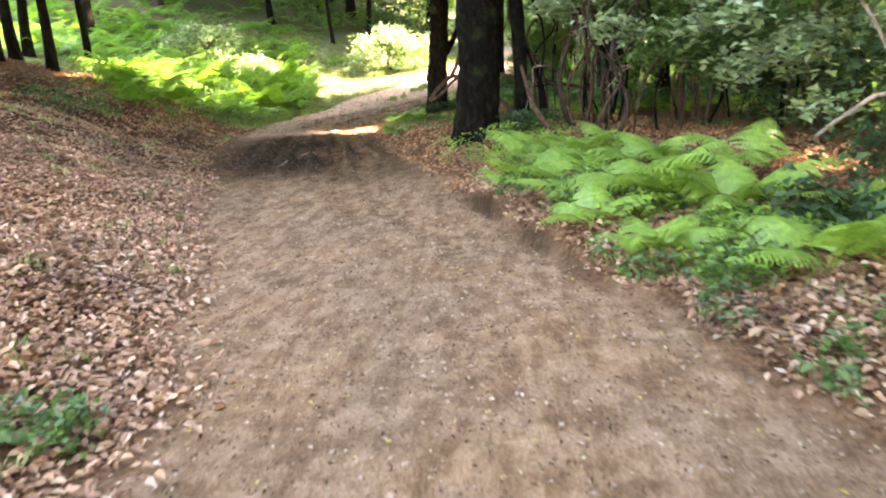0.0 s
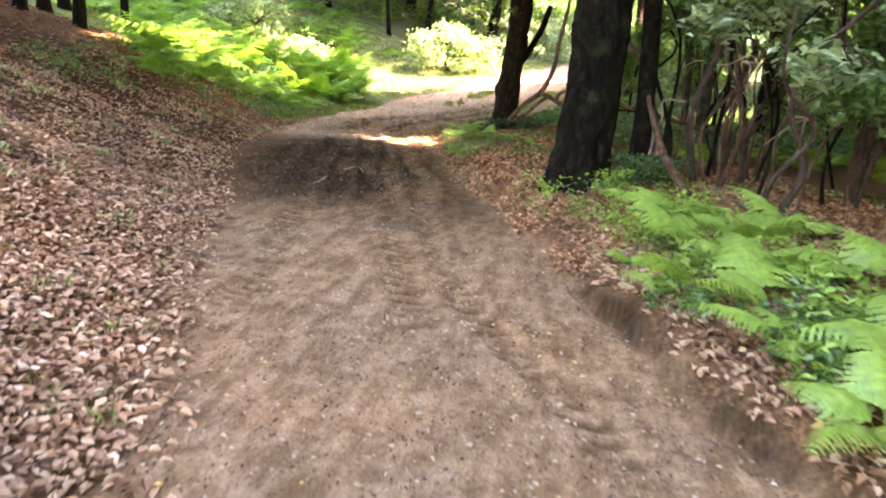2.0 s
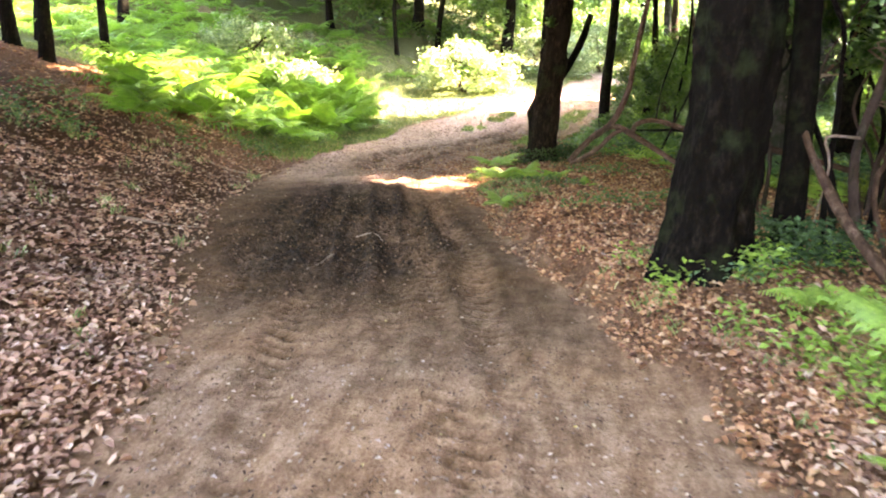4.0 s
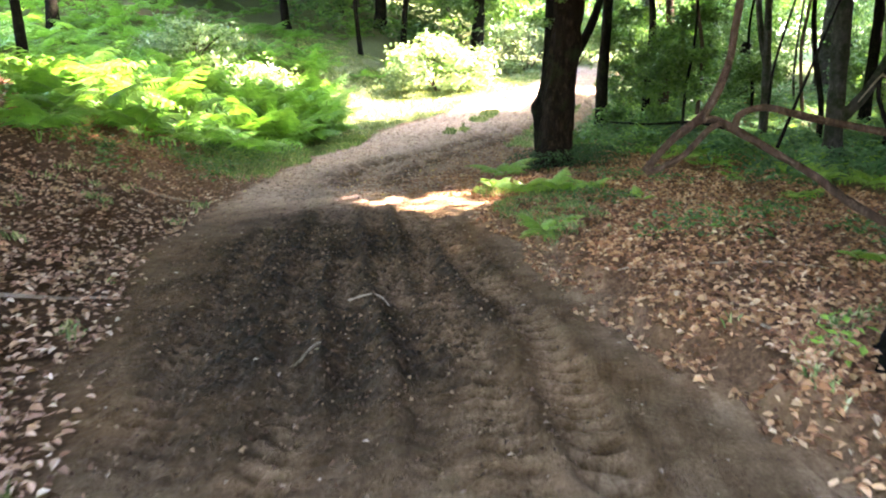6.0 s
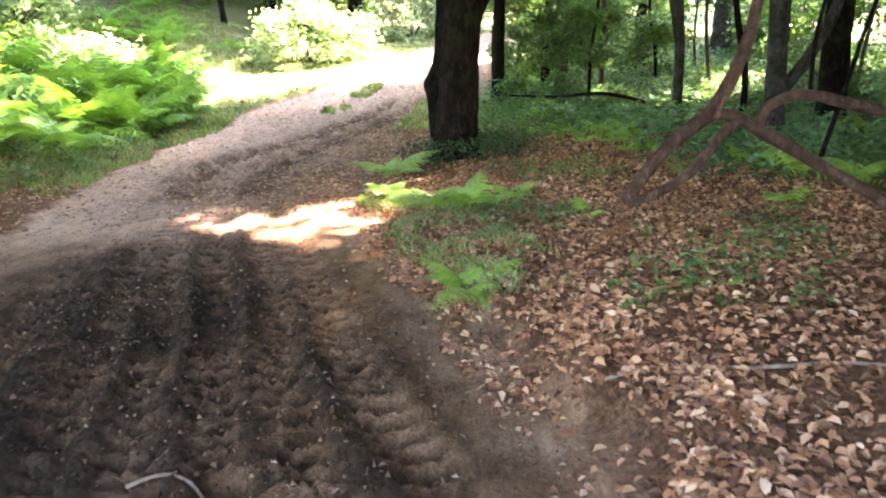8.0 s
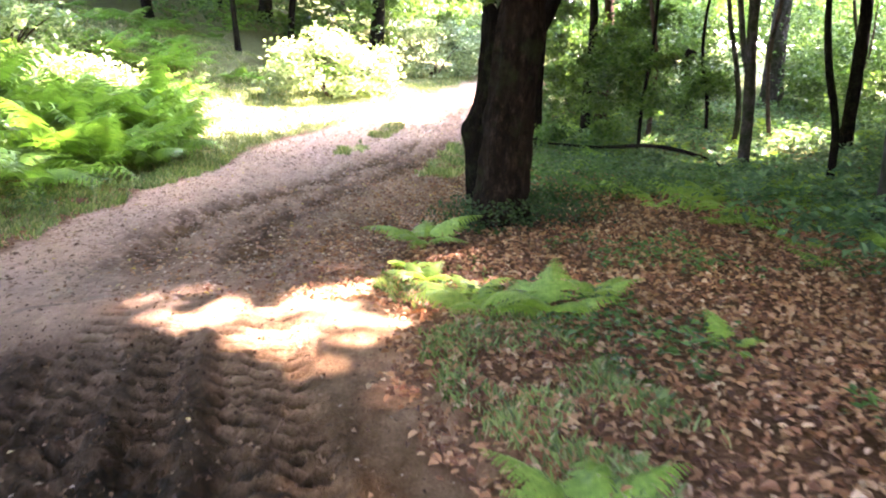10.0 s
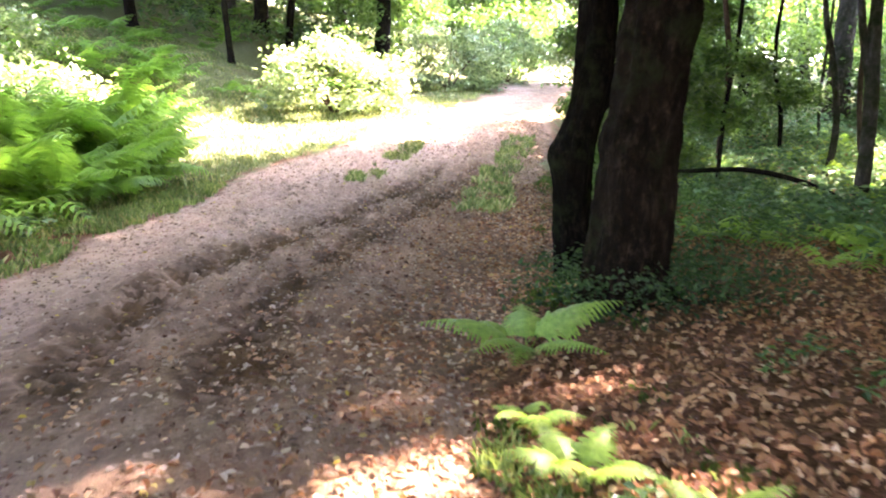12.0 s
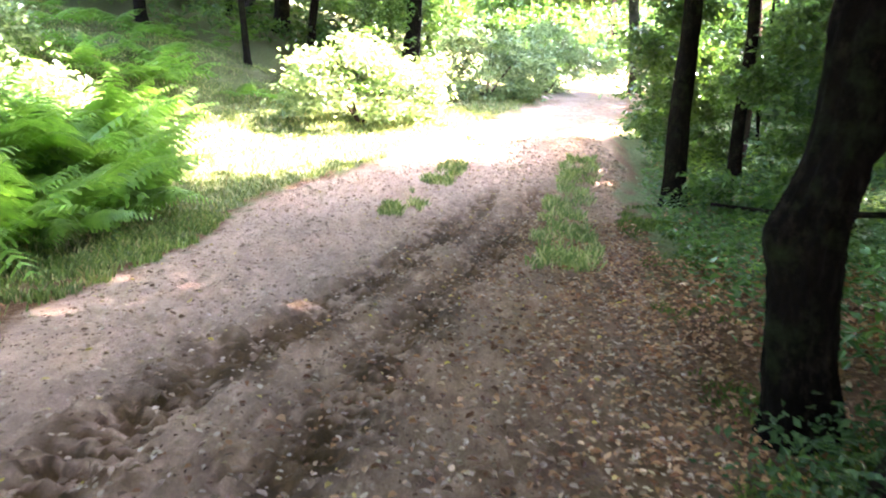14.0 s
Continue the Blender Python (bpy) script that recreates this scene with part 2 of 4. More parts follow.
def mesh_object(name, verts, faces, mat, parent=None, shade=True, label=""):
    me = bpy.data.meshes.new(name)
    verts, faces = np.asarray(verts, np.float32), np.asarray(faces, np.int32)
    n, k = faces.shape
    me.vertices.add(len(verts))
    me.vertices.foreach_set("co", verts.ravel())
    me.loops.add(n * k)
    me.loops.foreach_set("vertex_index", faces.ravel())
    me.polygons.add(n)
    me.polygons.foreach_set("loop_start", np.arange(0, n * k, k, dtype=np.int32))
    me.polygons.foreach_set("use_smooth", np.full(n, shade))
    me.update(calc_edges=True)
    me.materials.append(mat)
    ob = new(name, me)
    if parent:
        ob.parent = parent
    if label:
        ob["label"] = label
    return ob


gx, gy = steps(-5.4, 2.8, 0.035, -900, 900), steps(2.6, 27.0, 0.032, -900, 900)
X, Y = np.meshgrid(gx, gy)
Z = ground_z(X, Y)
nx, ny = len(gx), len(gy)
idx = np.arange(nx * ny).reshape(ny, nx)
quads = np.stack([idx[:-1, :-1], idx[:-1, 1:], idx[1:, 1:], idx[1:, :-1]], -1).reshape(-1, 4)

GROUND, nt, b = material("forest_ground", 0.9)
b.inputs["Specular IOR Level"].default_value = 0.08
at = nt.nodes.new("ShaderNodeAttribute")
at.attribute_name = "cover"
sep = nt.nodes.new("ShaderNodeSeparateColor")
nt.links.new(at.outputs["Color"], sep.inputs[0])
fine = noise_tex(nt, 55, 5, 0.75)
mid = noise_tex(nt, 6, 5, 0.65)
big = noise_tex(nt, 0.8, 3, 0.5)
earth = ramp(nt, fine, [(0.3, (0.21, 0.127, 0.068)), (0.5, (0.33, 0.208, 0.113)), (0.64, (0.42, 0.277, 0.16)), (0.74, (0.53, 0.38, 0.255))])
earth = mix(nt, ramp(nt, mid, [(0.38, (0, 0, 0)), (0.66, (1, 1, 1))]), earth, mix(nt, 1.0, earth, (0.6, 0.56, 0.49), "MULTIPLY"))
streak = noise_tex(nt, 3.2, 5, 0.7, stretch=(2.4, 0.55, 1))
earth = mix(nt, ramp(nt, streak, [(0.42, (0, 0, 0)), (0.62, (1, 1, 1))]), earth, mix(nt, 1.0, earth, (0.62, 0.57, 0.5), "MULTIPLY"))
earth = mix(nt, ramp(nt, noise_tex(nt, 130, 3, 0.6), [(0.64, (0, 0, 0)), (0.72, (1, 1, 1))]), earth, mix(nt, 1.0, earth, (0.5, 0.45, 0.38), "MULTIPLY"))
earth = mix(nt, ramp(nt, big, [(0.4, (0, 0, 0)), (0.6, (1, 1, 1))]), earth, mix(nt, 1.0, earth, (1.15, 1.08, 1.0), "MULTIPLY"))
duff = ramp(nt, noise_tex(nt, 30, 5, 0.7), [(0.3, (0.045, 0.023, 0.01)), (0.5, (0.12, 0.06, 0.026)), (0.7, (0.25, 0.135, 0.062))])
turf = ramp(nt, noise_tex(nt, 24, 5, 0.7), [(0.3, (0.04, 0.055, 0.018)), (0.55, (0.11, 0.13, 0.045)), (0.75, (0.24, 0.23, 0.1))])
wet = ramp(nt, noise_tex(nt, 15, 5, 0.7), [(0.3, (0.012, 0.009, 0.005)), (0.6, (0.03, 0.021, 0.01)), (0.78, (0.12, 0.08, 0.037))])
col = mix(nt, sep.outputs["Red"], duff, earth)
# pale pinkish soil, lightened further for skylight from the clearing
dust_light_attr = nt.nodes.new("ShaderNodeAttribute")
dust_light_attr.attribute_name = "dust_light"
col = mix(nt, dust_light_attr.outputs["Fac"], col, mix(nt, 0.3, mix(nt, 1.0, col, (1.25, 1.25, 1.3), "MULTIPLY"), (0.55, 0.43, 0.34)))
# darkens soil that is damp, and soil where shade is painted in
damp_shade_attr = nt.nodes.new("ShaderNodeAttribute")
damp_shade_attr.attribute_name = "damp_shade"
col = mix(nt, damp_shade_attr.outputs["Fac"], col, mix(nt, 1.0, col, (0.31, 0.27, 0.17), "MULTIPLY"))
col = mix(nt, sep.outputs["Blue"], col, turf)
# mud colour, laid also where lip and trunk-foot shade is painted
col = mix(nt, sep.outputs["Green"], col, wet)
nt.links.new(col, b.inputs["Base Color"])
rg = node(nt, "ShaderNodeMapRange")
rg.inputs["To Min"].default_value, rg.inputs["To Max"].default_value = 0.95, 0.8
nt.links.new(sep.outputs["Green"], rg.inputs["Value"])
nt.links.new(rg.outputs[0], b.inputs["Roughness"])
rough_sum = node(nt, "ShaderNodeMath")
rough_sum.operation = "ADD"
nt.links.new(fine, rough_sum.inputs[0])
nt.links.new(noise_tex(nt, 17, 4, 0.6), rough_sum.inputs[1])
bump(nt, b, rough_sum.outputs[0], 0.9, 0.032)

ground = mesh_object("ground", np.stack([X, Y, Z], -1).reshape(-1, 3), quads, GROUND)
tagged(ground, "bare brown earth track through leaf-strewn woodland floor", "ground", kind="structure")
DR, DL = sides(X, Y)
rag = 0.18 * bumps(X, Y, 3, 6)
red = smooth(-0.12, 0.12, np.minimum(-DR, -DL) + rag * 0.6)
# band over the hollow: damp soil plus the trees' shade, put into the colour
damp_shade = 0.75 * smooth(9.0, 11.0, Y + 0.3 * bumps(X, Y, 1, 4)) * (1 - smooth(15.5, 17.5, Y)) * smooth(0.05, 0.45, -DR + 0.12 * bumps(X, Y, 2, 5))
green = np.clip(mud_mask(X, Y), 0, 1) * np.clip(0.8 + 0.3 * bumps(X, Y, 4, 7), 0.3, 1)
# moist tread gaps, their groove shade painted in; bars left paler
for k, (fade, u, bars, keep, depth) in enumerate(ruts(X, Y)):
    green = green * (1 - (0.8, 0.7, 0.6, 0.25, 0.4, 0.2, 0.8, 0.8)[k] * bars * np.exp(-u ** 4) * keep * fade)
    damp_shade = damp_shade * (1 - 0.6 * bars * np.exp(-u ** 4) * keep * fade)
    damp_shade = np.maximum(damp_shade, fade * np.exp(-u ** 4) * (0.1 + 1.3 * (1 - bars) * keep))
# shade of the stout trunk's side of the track, painted as darker soil
damp_shade = np.maximum(damp_shade, 0.65 * np.exp(-((DR + 0.4) / 0.7) ** 2) * smooth(17.8, 19.5, Y) * (1 - smooth(24, 28, Y)))
# overhang shadow under the track's right lip, painted into the soil
damp_shade = np.maximum(damp_shade, np.exp(-((DR - 0.01) / 0.07) ** 2) * smooth(4.5, 6.0, Y) * (1 - smooth(8.5, 14.0, Y)) * smooth(-0.9, 0.4, bumps(X, Y, 2, 5)))
for ys, xs, depth, wide in CHURNED:
    u = (X - np.interp(Y, ys, xs) - 0.1 * bumps(X, Y, 2, 5)) / (2.1 * wide)
    churned = np.exp(-u ** 2) * smooth(17.5, 19, Y) * (1 - smooth(26, 30, Y))
    damp_shade = np.maximum(damp_shade, churned * smooth(-1.0, 0.5, bumps(X, Y, 2, 5) + 0.9 * bumps(X * 1.2, Y, 4, 7)))
    green = np.maximum(green, 0.55 * churned * smooth(-0.3, 0.7, bumps(X, Y * 0.6, 3, 5) + 0.8 * bumps(X, Y, 5, 7)))
# same lip shadow again, deepened with the mud colour
green = np.maximum(green, 0.7 * np.exp(-((DR - 0.01) / 0.06) ** 2) * smooth(5.2, 6.0, Y) * (1 - smooth(7.6, 8.4, Y)) * smooth(-1.8, 0.0, bumps(X, Y, 2, 4)))
# shade at the foot of the stout trunks, painted as dark ground
green = np.maximum(green, 0.85 * smooth(0.35, 0.8, np.exp(-np.hypot(X + 0.45, (Y - 20.2) * 0.8) ** 2 / 0.9) + 0.15 * bumps(X, Y, 2, 5)))
blue = np.maximum(smooth(22.5, 25, Y) * (1 - smooth(38, 43, Y + 0.35 * np.maximum(0, -X - 8))) * smooth(-0.1, 0.3, np.maximum(DL, DR) + rag), smooth(2.5, 5, DR - np.interp(Y, [10, 16, 24], [0, 1.0, -1.0])) * smooth(14, 19, Y))
strip = np.exp(-((X - np.interp(Y, YR, XR) + 0.75) / 0.22) ** 2) * smooth(24.5, 25.5, Y) * (1 - smooth(31, 33, Y))
blue = np.maximum(blue, 0.5 * smooth(0.3, 1.0, strip + 2 * rag))
blue = np.maximum(blue, 0.9 * smooth(36, 42, Y) * smooth(-0.1, 0.3, np.maximum(DL, DR)))
# paler to the left and onward: dry soil plus painted skylight
dust_light = ground.data.attributes.new("dust_light", "FLOAT", "POINT")
dust_light.data.foreach_set("value", (red * smooth(14, 18.5, Y + 0.6 * bumps(X, Y, 1, 4) - 0.6 * (DR + 1.5)) * (0.35 + 0.65 * smooth(0.8, 2.8, -DR + 0.4 * bumps(X, Y, 2, 5)))).astype(np.float32).ravel())
damp_shade_layer = ground.data.attributes.new("damp_shade", "FLOAT", "POINT")
damp_shade_layer.data.foreach_set("value", np.clip(damp_shade, 0, 1).astype(np.float32).ravel())
cover = ground.data.color_attributes.new("cover", "FLOAT_COLOR", "POINT")
cover.data.foreach_set("color", np.stack([red, green, blue, np.ones_like(red)], -1).astype(np.float32).ravel())


# ---- helpers for growing things ----
def gz(x, y):
    return float(ground_z(x, y))


def thing(name, x, y, label, category, group="", sink=0.0, turn=0.0, size=1.0):
    e = new(name)
    e.empty_display_size = 0.1
    e.matrix_basis = Matrix.LocRotScale((x, y, gz(x, y) - sink), Euler((0, 0, turn)), (size,) * 3)
    return tagged(e, label, category, group)


def spline(pts, per=6):
    """Catmull-Rom through the points."""
    p = [Vector(v) for v in pts]
    p = [p[0] * 2 - p[1]] + p + [p[-1] * 2 - p[-2]]
    out = []
    for i in range(1, len(p) - 2):
        for k in range(per):
            u = k / per
            out.append(0.5 * ((2 * p[i]) + (p[i + 1] - p[i - 1]) * u + (2 * p[i - 1] - 5 * p[i] + 4 * p[i + 1] - p[i + 2]) * u * u + (3 * p[i] - p[i - 1] - 3 * p[i + 1] + p[i + 2]) * u ** 3))
    return out + [p[-2]]


def tube(pts, r0, r1, n=8, per=6, rough=0.08, flare=0.0, seed=0, knobs=0.0, ridged=0.0, lumps=()):
    """A limb along the points: tapered, uneven, closed at both ends. ridged: depth of the bark's ridges; lumps: (way along, angle, reach, size).
    Gives vertices and quads."""
    line = spline(pts, per)
    rnd = np.random.RandomState(seed)
    ph = rnd.rand(6) * 6.28
    V, F = [], []
    total = sum((b - a).length for a, b in zip(line, line[1:]))
    run, side = 0.0, None
    for i, c in enumerate(line):
        d = (line[min(i + 1, len(line) - 1)] - line[max(i - 1, 0)]).normalized()
        if side is None:
            side = d.orthogonal().normalized()
        side = (side - d * side.dot(d)).normalized()
        up = d.cross(side)
        if i:
            run += (c - line[i - 1]).length
        u = run / total
        r = r0 + (r1 - r0) * u
        r *= 1 + flare * math.exp(-run / (1.6 * r0)) + knobs * math.sin(run * 5 + ph[3]) * math.sin(run * 2.3 + ph[4])
        for k in range(n):
            a = 6.2832 * k / n
            ridge = 1 + rough * (math.sin(3 * a + ph[0] + run * 1.1) * 0.7 + math.sin(7 * a + ph[1] - run * 0.7) * 0.5 + rnd.uniform(-0.35, 0.35)) + flare * 0.35 * math.exp(-run / r0) * math.sin(5 * a + ph[2])
            if ridged:
                wander = a + 0.16 * math.sin(run * 3.1 + ph[4]) + 0.1 * math.sin(run * 7.3 + 2 * a + ph[5])
                ridge += ridged * (abs(math.sin(5.5 * wander + ph[0])) * (0.75 + 0.35 * math.sin(run * 5 + 3 * a + ph[1])) - 0.5) + ridged * 0.5 * math.sin(13 * wander + 9 * run + ph[2]) * math.sin(run * 11 + 4 * a)
            for along, way, reach, size in lumps:
                off = math.acos(max(-1, min(1, math.cos(math.atan2((side * math.cos(a) + up * math.sin(a)).y, (side * math.cos(a) + up * math.sin(a)).x) - way))))
                ridge += size * math.exp(-((run - along) / reach) ** 2 - (off / 0.8) ** 2)
            V.append(c + (side * math.cos(a) + up * math.sin(a)) * (r * ridge))
    for i in range(len(line) - 1):
        for k in range(n):
            F.append((i * n + k, i * n + (k + 1) % n, (i + 1) * n + (k + 1) % n, (i + 1) * n + k))
    for end, i in ((0, 0), (1, len(line) - 1)):
        V.append(line[i])
        c = len(V) - 1
        for k in range(0, n, 2):
            a0, a1, a2 = i * n + k, i * n + (k + 1) % n, i * n + (k + 2) % n
            F.append((c, a2, a1, a0) if end == 0 else (c, a0, a1, a2))
    return np.array([tuple(v) for v in V]), np.array(F)


def limb(name, pts, r0, r1, mat, parent=None, **kw):
    v, f = tube(pts, r0, r1, **kw)
    return mesh_object(name, v, f, mat, parent)


def leaf_shapes(P, size, rnd, flat=0.0, fold=0.15, aspect=0.55, lean=None, oval=False):
    """One folded four-cornered leaf at each place of P. flat: 1 lies level, 0 turns any way."""
    n = len(P)
    s = size * rnd.uniform(0.6, 1.35, (n, 1))
    nor = rnd.normal(size=(n, 3))
    nor[:, 2] = np.abs(nor[:, 2])
    nor /= np.linalg.norm(nor, axis=1, keepdims=True)
    nor = nor * (1 - flat) + np.array([0, 0, 1.0]) * flat
    if lean is not None:
        nor = nor + lean
    nor /= np.linalg.norm(nor, axis=1, keepdims=True)
    a = rnd.normal(size=(n, 3))
    a -= nor * np.sum(a * nor, axis=1, keepdims=True)
    a /= np.linalg.norm(a, axis=1, keepdims=True)
    c = np.cross(nor, a)
    up = nor * s * fold * rnd.uniform(0.3, 2.0, (n, 1))
    w = aspect * 0.5
    if oval:
        tilt = nor * s * 0.2 * rnd.uniform(-1, 1.4, (n, 1))
        V = np.stack([P - a * s * 0.5, P - a * s * 0.16 + c * s * w + up, P + a * s * 0.24 + c * s * w * 0.85 + up, P + a * s * 0.5 + tilt, P + a * s * 0.24 - c * s * w * 0.85 + up, P - a * s * 0.16 - c * s * w + up], 1).reshape(-1, 3)
        base = np.arange(n)[:, None] * 6
        return V, np.concatenate([base + np.array([[0, 1, 2, 3]]), base + np.array([[0, 3, 4, 5]])], 0)
    V = np.stack([P - a * s * 0.5, P + c * s * w + up - a * s * 0.08, P + a * s * 0.5, P - c * s * w + up - a * s * 0.08], 1).reshape(-1, 3)
    base = np.arange(n)[:, None] * 4
    F = np.concatenate([base + np.array([[0, 1, 2]]), base + np.array([[0, 2, 3]])], 0)
    return V, F


def clumps(rnd, n, centre, radius, groups, spread):
    """Places of leaves: bunches inside an ellipsoid."""
    g = rnd.normal(size=(groups, 3))
    g /= np.linalg.norm(g, axis=1, keepdims=True)
    g *= rnd.uniform(0.35, 1.0, (groups, 1)) ** 0.6
    pick = rnd.randint(0, groups, n)
    p = g[pick] * np.array(radius) + rnd.normal(size=(n, 3)) * spread * np.array([1, 1, 0.6])
    return p + np.array(centre)


# ---- trees ----
rng = np.random.RandomState(11)
crown_kinds = []
for k in range(4):
    P = clumps(rng, 2700, (0, 0, 0), (2.7, 2.7, 1.6), 60, 0.46)
    v, f = leaf_shapes(P, 0.38, rng, 0.45)
    ob = mesh_object("crown_source", v, f, LEAF, shade=False)
    crown_kinds.append(ob.data)
    bpy.data.objects.remove(ob)


def tree(x, y, r, mat, height=7.5, lean=(0, 0), label="", bend=0.15, crown=(0, 0), crown_size=1.0, limbs=3, seed=0, n=14, flare=0.5, group="", forks=(), kind="tree", more=(), line=(), lumps=()):
    """A trunk from the ground up with limbs under a leafy crown. forks: (height, dx, dy, radius, rise). more: crowns
    added out of view to cast shade.
    """
    rnd = np.random.RandomState(seed + 100)
    t = thing(kind, x, y, label, "tree", group, sink=0.12)
    pts = []
    for k in range(6):
        u = k / 5
        w = bend * math.sin(u * 5 + seed) * min(1, u * 3)
        pts.append((lean[0] * height * u + w, lean[1] * height * u + bend * math.cos(u * 4 + seed * 2) * min(1, u * 3), height * u))
    for k, (dx, dy, z) in enumerate(line):
        pts[k:k + 1] = [(dx, dy, z)]
    old = n > 14
    limb("trunk", pts, r, r * (0.75 if old else 0.55), mat, t, n=48 if old else n, per=30 if old else 7, rough=0.06 if old else 0.07, flare=flare, seed=seed, knobs=0.06, ridged=0.13 if old else 0.0, lumps=lumps)
    top = Vector(pts[-1])
    c = Vector((crown[0], crown[1], height + 0.9))
    for k in range(limbs):
        a = 6.28 * k / limbs + rnd.uniform(0, 1)
        e = c + Vector((math.cos(a) * 1.4, math.sin(a) * 1.4, rnd.uniform(-0.4, 0.9))) * crown_size
        s = Vector(pts[-2]).lerp(top, rnd.uniform(0.3, 0.95))
        limb("limb", [s, s.lerp(e, 0.5) + Vector((0, 0, 0.25)), e], r * 0.42, r * 0.12, mat, t, n=6, per=4, seed=seed + k)
    for h, dx, dy, fr, rise in forks:
        s = Vector(pts[0]).lerp(top, h / height)
        limb("limb", [s, s + Vector((dx * 0.45, dy * 0.45, rise * 0.3)), s + Vector((dx * 0.8, dy * 0.8, rise * 0.65)), s + Vector((dx, dy, rise))], fr, fr * 0.6, mat, t, n=10, per=5, seed=seed + 9, knobs=0.08)
    for k, (dx, dy, dz) in enumerate(((0, 0, 0), *more)):
        if k:
            limb("limb", [top, top.lerp(c, 0.5) + Vector((dx * 0.4, dy * 0.4, 0.3 + dz * 0.5)), c + Vector((dx, dy, dz))], r * 0.4, r * 0.1, mat, t, n=6, per=4, seed=seed + 20 + k)
        ob = new("crown", crown_kinds[(seed + k) % 4])
        ob.parent = t
        ob.matrix_basis = Matrix.LocRotScale(c + Vector((dx, dy, dz)), Euler((0, 0, rnd.uniform(0, 6.28))), (crown_size, crown_size, crown_size))
    return t


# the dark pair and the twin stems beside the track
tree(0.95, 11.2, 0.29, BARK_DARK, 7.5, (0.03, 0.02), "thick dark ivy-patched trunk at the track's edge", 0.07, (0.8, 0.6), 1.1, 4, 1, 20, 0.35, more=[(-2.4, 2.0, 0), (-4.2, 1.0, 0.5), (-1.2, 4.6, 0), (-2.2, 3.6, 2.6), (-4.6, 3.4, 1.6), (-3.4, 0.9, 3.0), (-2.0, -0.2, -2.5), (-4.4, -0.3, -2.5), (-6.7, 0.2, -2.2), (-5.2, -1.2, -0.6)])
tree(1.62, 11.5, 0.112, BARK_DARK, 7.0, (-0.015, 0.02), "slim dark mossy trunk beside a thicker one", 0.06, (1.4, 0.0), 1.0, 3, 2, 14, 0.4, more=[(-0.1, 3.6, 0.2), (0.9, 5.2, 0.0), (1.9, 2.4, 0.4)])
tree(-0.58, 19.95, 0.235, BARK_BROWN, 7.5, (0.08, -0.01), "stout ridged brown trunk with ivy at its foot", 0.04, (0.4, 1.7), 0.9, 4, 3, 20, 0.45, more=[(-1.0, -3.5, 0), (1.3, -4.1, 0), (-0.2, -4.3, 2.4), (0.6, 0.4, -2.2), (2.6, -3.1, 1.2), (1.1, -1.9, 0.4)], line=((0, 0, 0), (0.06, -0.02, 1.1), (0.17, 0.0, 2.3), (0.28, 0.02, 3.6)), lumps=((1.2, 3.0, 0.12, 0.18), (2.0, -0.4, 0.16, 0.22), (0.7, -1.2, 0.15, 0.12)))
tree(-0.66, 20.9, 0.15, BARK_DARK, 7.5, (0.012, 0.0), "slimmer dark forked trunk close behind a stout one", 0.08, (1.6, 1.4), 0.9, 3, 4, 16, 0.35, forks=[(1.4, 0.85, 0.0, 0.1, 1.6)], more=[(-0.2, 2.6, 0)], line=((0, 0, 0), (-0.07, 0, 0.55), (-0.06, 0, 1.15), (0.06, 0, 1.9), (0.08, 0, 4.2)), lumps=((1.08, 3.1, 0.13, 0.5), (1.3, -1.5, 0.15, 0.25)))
# slim trees in the wood beyond the twin stems
wood = "slim woodland trees beside the track"
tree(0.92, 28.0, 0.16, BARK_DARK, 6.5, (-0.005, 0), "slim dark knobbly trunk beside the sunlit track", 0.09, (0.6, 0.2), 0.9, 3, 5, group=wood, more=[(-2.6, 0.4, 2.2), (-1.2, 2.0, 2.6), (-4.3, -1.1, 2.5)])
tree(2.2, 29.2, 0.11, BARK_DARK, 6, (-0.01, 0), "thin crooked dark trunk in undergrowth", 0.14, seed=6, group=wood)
tree(3.0, 31.2, 0.14, BARK_MID, 6, (0.02, 0), "thin brown trunk in undergrowth", 0.1, seed=7, group=wood)
tree(4.15, 25.2, 0.10, BARK_GREY, 6, (-0.005, 0), "thin forked sapling with a mossy stem", 0.05, seed=8, group=wood, forks=[(1.6, -0.35, 0.1, 0.06, 2.4)])
tree(3.84, 20.5, 0.145, BARK_GREY, 7, (0.005, 0), "grey lichen-spotted trunk forking low down", 0.04, (0.5, 2.6), 0.9, seed=9, group=wood, forks=[(0.75, 1.0, 0.3, 0.1, 1.6)])
tree(5.6, 22.2, 0.22, BARK_DARK, 7, (0.0, 0), "dark trunk behind a grey forked one", 0.06, seed=10, group=wood)
tree(8.6, 34.0, 0.28, BARK_GREY, 8, (0.01, 0), "thick pale trunk standing far back in green undergrowth", 0.08, (2.0, 0), 0.8, seed=12, group=wood)
tree(7.2, 27.5, 0.14, BARK_DARK, 7, (0.01, 0), "slim dark trunk in green undergrowth", 0.08, seed=13, group=wood)
tree(6.6, 18.2, 0.2, BARK_MID, 7, (0.02, 0), "brown trunk in green undergrowth", 0.08, (-0.2, 0.0), 0.9, seed=14, group=wood, more=[(-1.4, -1.1, 0.6)])
rs = np.random.RandomState(31)
